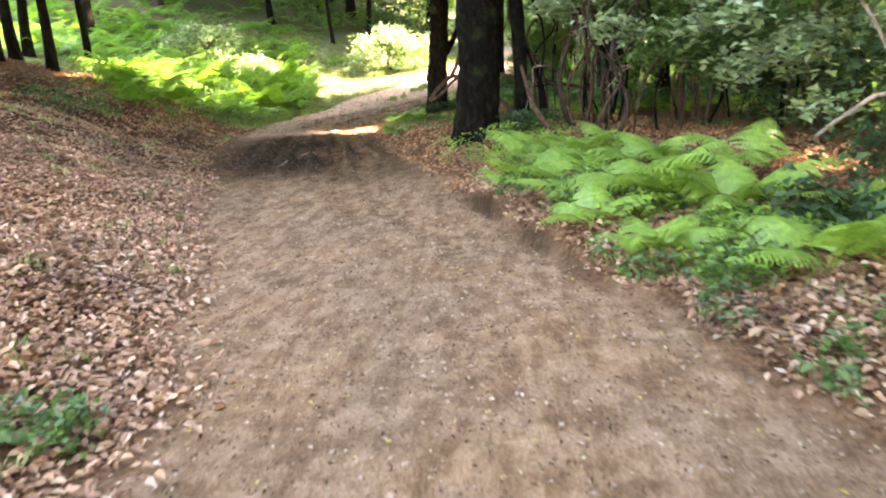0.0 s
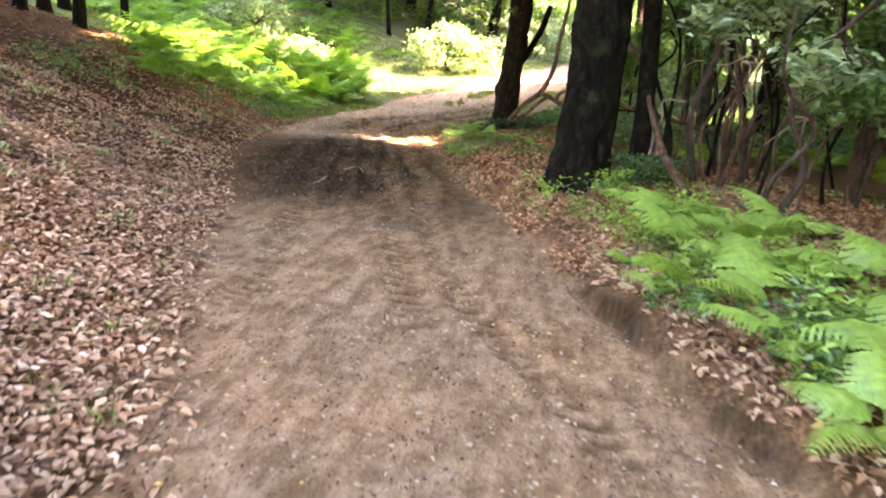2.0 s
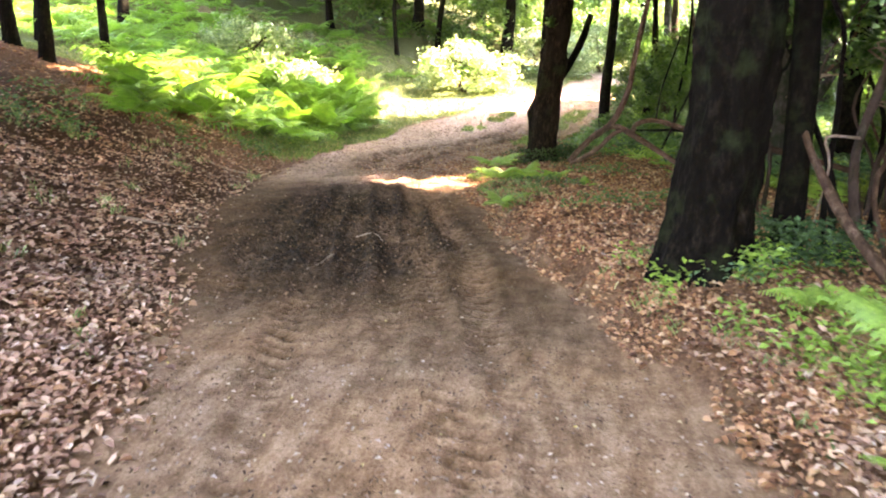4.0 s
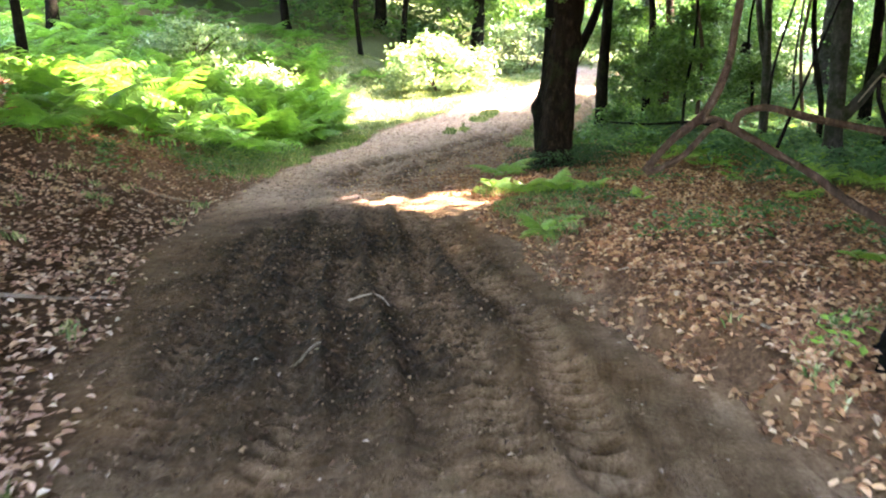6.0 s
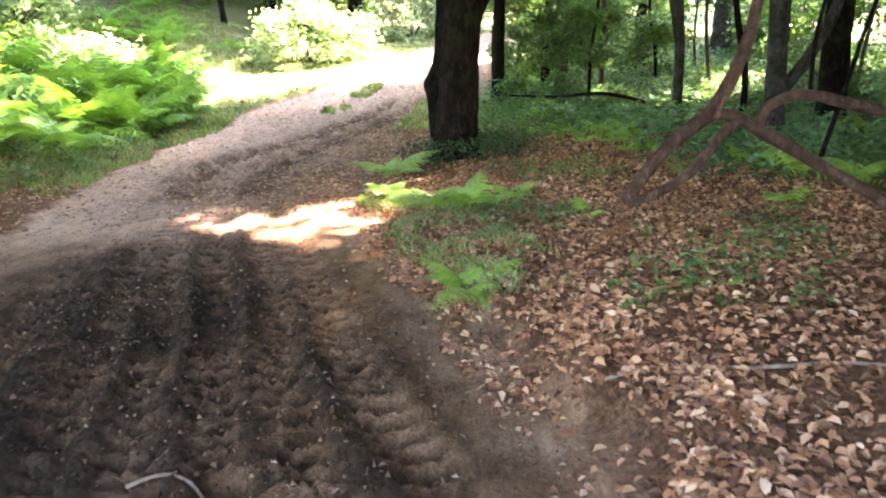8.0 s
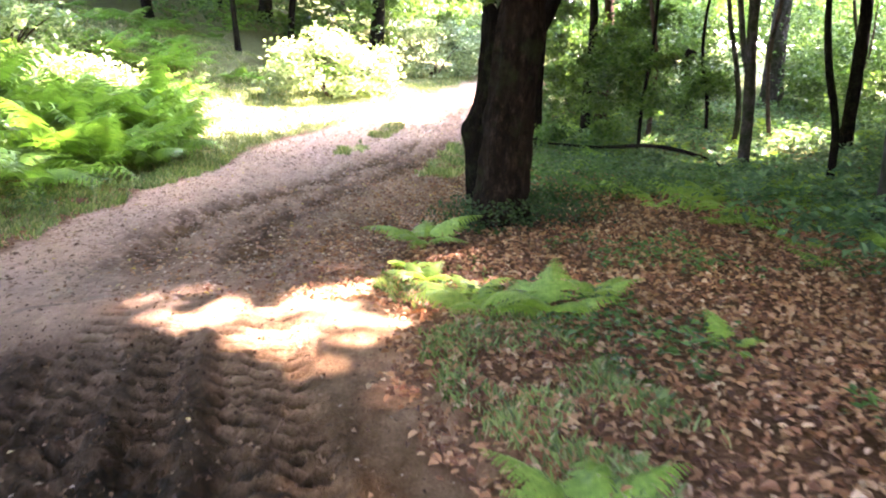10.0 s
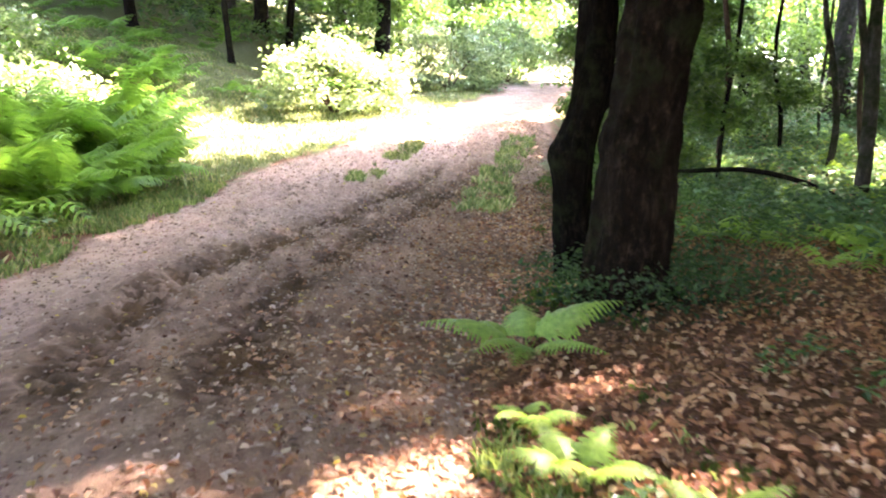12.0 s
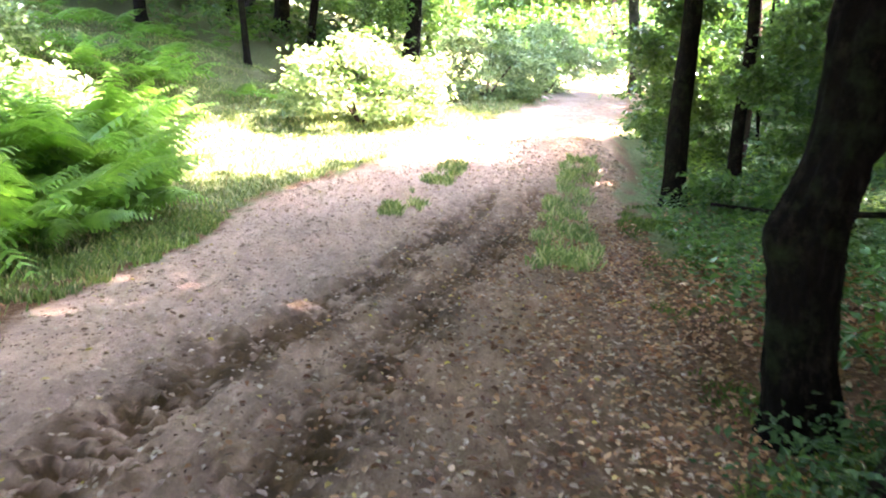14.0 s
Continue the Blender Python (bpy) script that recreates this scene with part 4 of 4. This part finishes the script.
def fern(x, y, size, n, seed, label="bright green bracken fern with arching fronds", group="bracken ferns", spread=1.0, kinds=FRONDS):
    rnd = np.random.RandomState(seed)
    t = thing("fern", x, y, label, "fern", group, 0.02, 0, size)
    for k in range(n):
        a = 6.2832 * k / n + rnd.uniform(-0.4, 0.4)
        ob = new("frond", kinds[rnd.randint(4)])
        ob.parent = t
        ob.matrix_basis = Matrix.LocRotScale((rnd.uniform(-0.05, 0.05), rnd.uniform(-0.05, 0.05), 0), Euler((rnd.uniform(-0.25, 0.25), rnd.uniform(-0.1, 0.35) * spread, a)), (rnd.uniform(0.75, 1.1),) * 3)
    return t


thicket_ferns = [(2.0, 7.2, 0.6, 5), (2.55, 6.5, 0.72, 6), (3.15, 6.0, 0.78, 6), (3.35, 4.75, 0.66, 6), (2.75, 7.8, 0.7, 5), (1.75, 8.7, 0.6, 5), (3.6, 7.4, 0.72, 5), (2.2, 9.7, 0.5, 5), (3.9, 5.6, 0.62, 5), (1.5, 10.2, 0.4, 4), (2.1, 5.9, 0.5, 5), (2.45, 5.2, 0.55, 6), (1.6, 7.5, 0.42, 5), (2.3, 9.0, 0.5, 7), (2.1, 8.1, 0.52, 7), (1.8, 9.6, 0.42, 6), (2.7, 9.4, 0.5, 6), (2.9, 7.2, 0.6, 6), (2.0, 6.7, 0.42, 6), (1.35, 8.4, 0.3, 5)]
wood_ferns = [(-1.36, 19.0, 0.56, 8), (-0.8, 14.6, 0.5, 8), (-1.35, 17.6, 0.36, 6), (-1.0, 17.2, 0.32, 5), (-1.45, 18.1, 0.3, 5), (-1.0, 16.75, 0.58, 6), (-0.6, 16.5, 0.5, 6), (-0.25, 16.9, 0.4, 5), (1.6, 19.6, 0.45, 5), (2.6, 18.4, 0.5, 6), (2.1, 21.3, 0.5, 6), (3.0, 17.0, 0.5, 6), (0.9, 22.2, 0.45, 5), (3.3, 19.3, 0.5, 5), (4.6, 19.4, 0.6, 6), (1.2, 13.0, 0.3, 4), (0.2, 16.0, 0.25, 4), (1.7, 26.2, 0.7, 6), (1.3, 24.6, 0.5, 5)]
for k, (x, y, s, n) in enumerate(thicket_ferns + wood_ferns):
    fern(x, y, s * (1.35 if y < 11 else 1.1), n, 300 + k)
rb = np.random.RandomState(8)
made = 0
while made < 46:
    x, y = rb.uniform(-10.5, -4.8), rb.uniform(16.5, 27.5)
    dl = float(np.interp(y, YL, XL)) - x
    if x < 0.74 - 0.6 * (y - 3) and y < 26 or dl < 1.0 or dl > 4.5 or y < 21 - 0.9 * (dl - 1.0) + 0.8 and dl < 2.0:
        continue
    fern(x, y, rb.uniform(1.0, 1.5), 6, 400 + made, "tall bracken fern in a dense stand on the bank", "bracken stand on the bank", kinds=FRONDS_BANK)
    made += 1


for k in range(34):
    x, y = rb.uniform(-9.4, -6.3), rb.uniform(23.6, 28.5)
    fern(x, y, rb.uniform(1.15, 1.5) * (0.75 if x > -6.9 else 1), 8, 480 + k, "tall upright bracken fern in a dense stand below the bank", "bracken stand on the bank", kinds=FRONDS_TALL)


def scatter_fronds(name, label, places, seed, size, kinds, mat):
    rnd = np.random.RandomState(seed)
    base = []
    for me in kinds:
        v = np.empty(len(me.vertices) * 3, np.float32)
        me.vertices.foreach_get("co", v)
        base.append(v.reshape(-1, 3))
    VV, FF, count = [], [], 0
    for x, y in places:
        z, s = float(land(x, y)), size * rnd.uniform(0.65, 1.25)
        a0 = rnd.uniform(0, 6.28)
        for k in range(5):
            a, tip = a0 + k * 1.257 + rnd.uniform(-0.3, 0.3), rnd.uniform(-0.1, 0.4)
            v = base[rnd.randint(len(base))] * s
            m = np.array(Euler((rnd.uniform(-0.2, 0.2), tip, a)).to_matrix())
            VV.append(v @ m.T + np.array([x, y, z - 0.02]))
            f = np.arange(len(v)).reshape(-1, 4) + count
            FF.append(f)
            count += len(v)
    return tagged(mesh_object(name, np.concatenate(VV), np.concatenate(FF), mat, shade=False), label, "ferns", kind="stuff")


places = []
while len(places) < 360:
    x, y = rb.uniform(-24, -5), rb.uniform(13, 37)
    dl = float(np.interp(y, YL, XL)) - x
    if x < 0.74 - 0.6 * (y - 3) and y < 27 or dl < 1.2 or (y > 27 and dl < 2.5 + (y - 27) * 0.5) or (y < 20 and dl < 3.2 + (20 - y) * 0.6):
        continue
    places.append((x, y))
scatter_fronds("bracken_stand", "dense sunlit bracken covering the bank", places, 9, 1.2, FRONDS_LOW, BRACKEN)
places = []
while len(places) < 50:
    x, y = rb.uniform(-15, -8), rb.uniform(19, 27)
    if x > 0.74 - 0.6 * (y - 3) and float(np.interp(y, YL, XL)) - x > 2.6 + max(0, 22 - y) * 0.5:
        places.append((x, y))
scatter_fronds("tall_bracken", "tall shaded bracken along the top of the bank", places, 13, 1.75, FRONDS_LOW, BRACKEN)
places = [(rb.uniform(-30, -4), rb.uniform(37, 56)) for _ in range(190)]
scatter_fronds("far_ferns", "low ferns under the trees of the far wood", places, 12, 1.1, FRONDS_LOW, BRACKEN)
places = []
while len(places) < 440:
    x, y = rb.uniform(0.3, 13), rb.uniform(15, 33)
    dr = x - float(np.interp(y, YR, XR))
    if dr < (1.6 + (24 - y) * 0.22 if y < 24 else 0.8):
        continue
    places.append((x, y))
scatter_fronds("fern_undergrowth", "low blue-green ferns carpeting the shaded wood", places, 10, 0.55, FRONDS_LOW, FERN)

# ---- sunlit bushes round the clearing ----
def bush(x, y, rx, ry, h, n, seed, mat, label, size=0.16):
    rnd = np.random.RandomState(seed)
    t = thing("bush", x, y, label, "bush", "bushes round the clearing", 0.05)
    for k in range(7):
        a = rnd.uniform(0, 6.28)
        limb("stem", [(0, 0, 0), (math.cos(a) * rx * 0.3, math.sin(a) * ry * 0.3, h * 0.4), (math.cos(a) * rx * 0.65, math.sin(a) * ry * 0.65, h * 0.7)], 0.03, 0.01, BARK_MID, t, n=5, per=3, seed=seed + k)
    P = clumps(rnd, n, (0, 0, h * 0.42), (rx, ry, h * 0.55), 40, 0.24)
    P = P[P[:, 2] > 0.02]
    v, f = leaf_shapes(P, size, rnd, 0.35)
    mesh_object("leaves", v, f, mat, t, False)
    return t


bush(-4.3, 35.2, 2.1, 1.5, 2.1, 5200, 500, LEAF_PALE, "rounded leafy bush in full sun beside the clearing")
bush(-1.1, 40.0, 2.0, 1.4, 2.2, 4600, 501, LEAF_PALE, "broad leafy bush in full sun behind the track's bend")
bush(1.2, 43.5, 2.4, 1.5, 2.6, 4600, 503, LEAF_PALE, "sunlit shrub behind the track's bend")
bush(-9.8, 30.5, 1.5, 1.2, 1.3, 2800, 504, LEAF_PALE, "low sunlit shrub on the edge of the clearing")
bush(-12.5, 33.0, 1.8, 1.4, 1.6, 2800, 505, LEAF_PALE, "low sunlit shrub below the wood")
bush(2.6, 33.2, 1.0, 1.3, 2.4, 2600, 506, LEAF, "leafy shrub crowding the track's edge")


# ---- grass, moss and ground plants ----
def blades(name, label, category, xy, length, mat, seed, width=0.012):
    rnd = np.random.RandomState(seed)
    n = len(xy)
    z = ground_z(xy[:, 0], xy[:, 1])
    P = np.column_stack([xy, z - 0.01])
    a = rnd.uniform(0, 6.28, n)
    L = length * rnd.uniform(0.5, 1.4, n)
    side = np.column_stack([-np.sin(a), np.cos(a), np.zeros(n)]) * (width * rnd.uniform(0.6, 1.3, n))[:, None]
    out = np.column_stack([np.cos(a), np.sin(a), np.zeros(n)]) * (L * rnd.uniform(0.15, 0.7, n))[:, None]
    up = np.column_stack([np.zeros(n), np.zeros(n), L])
    V = np.stack([P - side, P + side, P + out * 0.4 + up * 0.6 + side * 0.7, P + out + up * 0.85], 1).reshape(-1, 3)
    F = np.arange(n * 4).reshape(n, 4)
    return tagged(mesh_object(name, V, F, mat, shade=False), label, category, kind="stuff")


def choose(n, x0, x1, y0, y1, test, seed):
    rnd = np.random.RandomState(seed)
    out = []
    got = 0
    while got < n:
        p = rnd.uniform((x0, y0), (x1, y1), (n * 3, 2))
        dr, dl = sides(p[:, 0], p[:, 1])
        q = p[test(p[:, 0], p[:, 1], dr, dl, rnd)]
        out.append(q)
        got += len(q)
    return np.concatenate(out)[:n]


def sprinkled(x, y, k, cut):
    return bumps(x, y, k, k + 3) > cut


blades("clearing_grass", "short sunlit grass of the clearing", "grass", choose(85000, -16, 1, 22.5, 42, lambda x, y, dr, dl, r: (dl > 0.05 + 0.2 * r.rand(len(x))) & (r.rand(len(x)) < smooth(22.5, 24.5, y)), 20), 0.085, GRASS, 21, 0.011)
blades("verge_grass", "soft green grass along the foot of the bracken", "grass", choose(11000, -9, -3.5, 18.5, 27, lambda x, y, dr, dl, r: (dl > 0.0) & (dl < 1.7) & (r.rand(len(x)) < smooth(18.5, 21, y)) & (bumps(x, y, 2, 5) > 1.3 * r.rand(len(x)) - 0.7), 96), 0.1, GRASS_SHADE, 97, 0.011)
blades("grass_strip", "grass tufts growing along the middle of the track", "grass", choose(4200, -6, 3, 24, 34, lambda x, y, dr, dl, r: ((np.abs(dr + 0.75) < 0.3) & (y > 24.6) & (y < 32) | (np.abs(dr + 2.9) < 0.25) & (y > 27) & sprinkled(x, y, 1, 0.2)) & (bumps(x, y, 2, 5) > 1.5 * r.rand(len(x)) - 0.7), 22), 0.12, GRASS, 23, 0.01)
blades("verge_grass", "grass and moss on the worn edge of the track", "grass", choose(9000, -3, 4, 14.5, 28, lambda x, y, dr, dl, r: (dr > 0.0) & (dr < 0.9) & (bumps(x, y, 1, 4) > 0.9 * r.rand(len(x)) - 0.1), 24), 0.05, MOSS, 25, 0.01)
blades("verge_grass", "tufts of grass along the shaded edge", "grass", choose(9000, -4, 6, 2, 12, lambda x, y, dr, dl, r: (dr > 0.12) & (dr < 1.3) & (bumps(x, y, 2, 5) > 1.4 * r.rand(len(x))), 26), 0.07, GRASS, 27, 0.007)
blades("bank_grass", "sparse grass tufts among fallen leaves on the bank", "grass", choose(2600, -8, 1, 2, 24, lambda x, y, dr, dl, r: (dl > 0.1) & (dl < 4) & sprinkled(x, y, 2, 1.0), 28), 0.09, GRASS, 29, 0.007)


blades("verge_grass", "green tufts of grass and moss on the mounded edge of the track", "grass", choose(5500, -3, 2, 14.4, 18.0, lambda x, y, dr, dl, r: (dr > 0.02) & (dr < 0.75) & (bumps(x, y, 2, 5) + 0.3 > 1.3 * r.rand(len(x))), 64), 0.075, GRASS_SHADE, 65, 0.008)


def low_leaves(name, label, category, xy, lift, size, mat, seed, flat=0.6, **kw):
    rnd = np.random.RandomState(seed)
    z = ground_z(xy[:, 0], xy[:, 1]) + rnd.uniform(0.15, 1.0, len(xy)) * lift
    v, f = leaf_shapes(np.column_stack([xy, z]), size, rnd, flat, **kw)
    return tagged(mesh_object(name, v, f, mat, shade=False), label, category, kind="stuff")


low_leaves("ground_ivy", "dark glossy ivy and small plants along the track's edge", "ground plants", choose(3000, 0, 6, 2, 11, lambda x, y, dr, dl, r: (dr > 0.25) & (dr < 2.4) & sprinkled(x, y, 1, 0.3), 30), 0.14, 0.055, UNDERGROWTH, 31)
low_leaves("ground_ivy", "dark ivy round the foot of the stout trunks", "ground plants", choose(2600, -1.4, 1.2, 18.8, 21.4, lambda x, y, dr, dl, r: np.hypot(x + 0.38, (y - 20.0)) < 0.35 + 0.75 * r.rand(len(x)) ** 1.6, 32), 0.3, 0.05, LEAF_DARK, 33, 0.3)
low_leaves("ground_ivy", "dark ivy heaped round the foot of the slim dark trunk", "ground plants", choose(1500, 1.0, 2.4, 10.6, 12.0, lambda x, y, dr, dl, r: np.hypot(x - 1.68, y - 11.35) < 0.15 + 0.45 * r.rand(len(x)) ** 1.5, 92), 0.34, 0.055, LEAF_DARK, 93, 0.3)
low_leaves("ground_plants", "low green plants and seedlings along the worn edge", "ground plants", choose(5200, 0, 4, 4.5, 11.5, lambda x, y, dr, dl, r: (dr > 0.3) & (dr < 2.0) & (bumps(x, y, 2, 5) > 1.2 * r.rand(len(x)) - 0.35), 94), 0.2, 0.06, FERN, 95, 0.55)
low_leaves("ground_plants", "small green plants on the leaf floor", "ground plants", choose(5000, -1.5, 6, 11, 25, lambda x, y, dr, dl, r: (dr > 0.25) & (dr < 4.5) & sprinkled(x, y, 1, 0.55), 34), 0.12, 0.055, LEAF, 35)
low_leaves("undergrowth", "blue-green low leaves carpeting the shaded wood", "ground plants", choose(26000, 0.5, 13, 17, 34, lambda x, y, dr, dl, r: dr > 1.5 + np.maximum(0, 24 - y) * 0.3 + 1.2 * r.rand(len(x)), 36), 0.3, 0.12, UNDERGROWTH, 37, 0.5)
low_leaves("bank_plants", "small green plants at the foot of the bank", "ground plants", choose(3500, -10, 0, 8, 25, lambda x, y, dr, dl, r: (dl > 0.5) & (dl < 3.5) & (y > 19 - dl * 2.2) & sprinkled(x, y, 1, 0.3), 38), 0.25, 0.08, LEAF, 39)

# ---- leaf litter ----
low_leaves("leaf_litter", "thick pinkish-brown fallen beech leaves on the bank", "fallen leaves", choose(42000, -9, 1.8, -2.0, 22, lambda x, y, dr, dl, r: (dl > -0.15 + 0.35 * r.rand(len(x))) & (r.rand(len(x)) < smooth(-2, 1, y) * smooth(-9, -6.5, x)) & (r.rand(len(x)) < np.clip(1.6 - y / 16, 0.25, 1)), 40), 0.035, 0.054, BANK_LITTER, 41, 0.65, fold=0.2, oval=True)
low_leaves("leaf_litter", "russet fallen leaves covering the floor under the trees", "fallen leaves", choose(56000, -2, 6.5, 2, 25, lambda x, y, dr, dl, r: (dr > 0.05 + 0.3 * r.rand(len(x))) & (dr < 4.2) & (r.rand(len(x)) < np.where((y < 9) | (y > 20), 0.5, 1)) & (r.rand(len(x)) > 0.8 * np.exp(-np.hypot(x + 0.45, (y - 20.2) * 0.8) ** 2)), 42), 0.04, 0.045, LITTER, 43, 0.6, fold=0.25, oval=True)
low_leaves("leaf_litter", "pale pinkish dry beech leaves thick on the foot of the bank", "fallen leaves", choose(28000, -5, 1.8, -3.0, 12.5, lambda x, y, dr, dl, r: (dl > -0.3 + 0.6 * r.rand(len(x))) & (r.rand(len(x)) < (1 - smooth(1.8, 4.2, dl)) * (1 - smooth(8.5, 12.5, y)) * smooth(-3, 1.5, y)), 80), 0.045, 0.052, BANK_LITTER, 81, 0.65, fold=0.22, oval=True)
low_leaves("scattered_leaves", "pale dry leaves scattered over the churned track", "fallen leaves", choose(15000, -6, 1, 17.5, 34, lambda x, y, dr, dl, r: (dr < 0) & (dl < 0) & (r.rand(len(x)) < np.exp(dr / 1.6) * 0.8 + 0.2), 44), 0.015, 0.043, CHIP, 45, 0.75, oval=True)
low_leaves("scattered_leaves", "bits of leaf and bark trodden into the track", "fallen leaves", choose(4200, -5, 4, 1, 17.5, lambda x, y, dr, dl, r: (dr < 0) & (dl < 0) & (r.rand(len(x)) > 0.92 * smooth(8, 10.5, y)), 46), 0.014, 0.029, CHIP, 47, 0.8)
low_leaves("scattered_leaves", "dark crumbs of bark and leaf on the track", "fallen leaves", choose(16000, -6, 4, 1, 28, lambda x, y, dr, dl, r: (dr < 0.1) & (dl < 0.1) & (r.rand(len(x)) > 0.85 * mud_mask(x, y)) & (r.rand(len(x)) > 0.5 * smooth(9, 11, y)), 48), 0.01, 0.027, CRUMB, 49, 0.7, aspect=0.4)
low_leaves("leaf_litter", "pinkish fallen leaves on the worn edge below the ferns", "fallen leaves", choose(11000, 0, 5, 2.5, 10, lambda x, y, dr, dl, r: (dr > 0.02 + 0.08 * r.rand(len(x))) & (dr < 2.2), 50), 0.03, 0.058, BANK_LITTER, 51, 0.7, fold=0.2, oval=True)
low_leaves("scattered_leaves", "brown fallen leaves thick along the shaded side of the track", "fallen leaves", choose(7000, -4, 1, 17.5, 27, lambda x, y, dr, dl, r: (dr > -2.6) & (dr < 0.2) & (r.rand(len(x)) < np.exp(dr / 0.95)), 60), 0.025, 0.043, LITTER, 61, 0.72, fold=0.2, oval=True)
low_leaves("leaf_litter", "russet leaves fallen over the worn lip of the track", "fallen leaves", choose(8000, -3, 3, 8.5, 17.5, lambda x, y, dr, dl, r: (dr > -0.25 + 0.3 * r.rand(len(x))) & (dr < 0.6) & (bumps(x, y, 2, 5) > 1.6 * r.rand(len(x)) - 1.1), 98), 0.03, 0.045, LITTER, 99, 0.65, fold=0.25, oval=True)
low_leaves("mud_crumbs", "dark crumbs of churned mud", "mud", choose(3500, -5, 0, 9.5, 19, lambda x, y, dr, dl, r: r.rand(len(x)) < mud_mask(x, y), 66), 0.012, 0.024, CRUMB, 67, 0.5, fold=0.4, aspect=0.7)
low_leaves("nettles", "small toothed green plants along the edge of the track", "ground plants", choose(3200, 0.5, 5, 2.3, 7.5, lambda x, y, dr, dl, r: (dr > 0.1) & (dr < 1.5) & sprinkled(x, y, 2, 0.25), 54), 0.18, 0.06, LEAF, 55, 0.55)
low_leaves("nettles", "small tuft of green plants among fallen leaves", "ground plants", choose(260, -0.9, 0.3, 2.3, 3.5, lambda x, y, dr, dl, r: np.hypot(x + 0.33, y - 3.0) < 0.2 * np.sqrt(r.rand(len(x))) + 0.05, 56), 0.16, 0.055, LEAF, 57, 0.5)
low_leaves("leaf_litter", "brown leaf litter under the trees away from the track", "fallen leaves", choose(26000, -15, 13, -7, 33, lambda x, y, dr, dl, r: ((dl > 0.1) | (dr > 0.3)) & ((x < -7.2) | (x > 6) | (y < 2.2) | (y > 21.5)) & ((y < 23) | (dr > 0.5)), 58), 0.03, 0.09, LITTER, 59, 0.75)
low_leaves("ground_plants", "green low plants beside the track past the twin trunks", "ground plants", choose(8000, -1, 5, 21.5, 32, lambda x, y, dr, dl, r: (dr > 0.25 + 0.3 * r.rand(len(x))) & (dr < 3.5), 52), 0.28, 0.09, LEAF, 53, 0.5)


# ---- sticks on the ground ----
def stick(x, y, length, r, turn, seed, label="dry fallen stick lying on the ground", mat=None):
    t = thing("stick", x, y, label, "stick", "fallen sticks", 0.0)
    rnd = np.random.RandomState(seed)
    c, s = math.cos(turn), math.sin(turn)
    z0 = gz(x, y)
    pts = []
    for k in range(5):
        u = (k / 4 - 0.5) * length
        px, py = x + c * u - s * rnd.uniform(-0.08, 0.08) * length, y + s * u + c * rnd.uniform(-0.08, 0.08) * length
        pts.append((px - x, py - y, gz(px, py) - z0 + r * 0.7))
    limb("wood", pts, r, r * 0.5, mat or TWIG, t, n=6, per=3, seed=seed, knobs=0.1)
    return t


for k, (x, y, l, r, a) in enumerate([(-3.05, 9.7, 0.9, 0.014, -0.9), (-2.75, 9.2, 0.5, 0.01, 0.1), (-2.2, 11.9, 0.5, 0.01, 1.2), (-2.05, 12.9, 0.35, 0.009, -0.4), (-4.2, 12.5, 0.8, 0.016, 0.8), (0.25, 13.2, 1.5, 0.012, -0.25), (-3.9, 17.3, 0.4, 0.01, 0.7), (-3.6, 17.6, 0.3, 0.012, 0.4), (-1.1, 15.9, 0.5, 0.008, -1.0), (1.6, 14.6, 0.7, 0.01, 0.2), (-5.5, 16.8, 0.7, 0.02, 0.2), (0.35, 11.9, 0.6, 0.012, -0.7)]):
    stick(x, y, l, r, a, 600 + k)
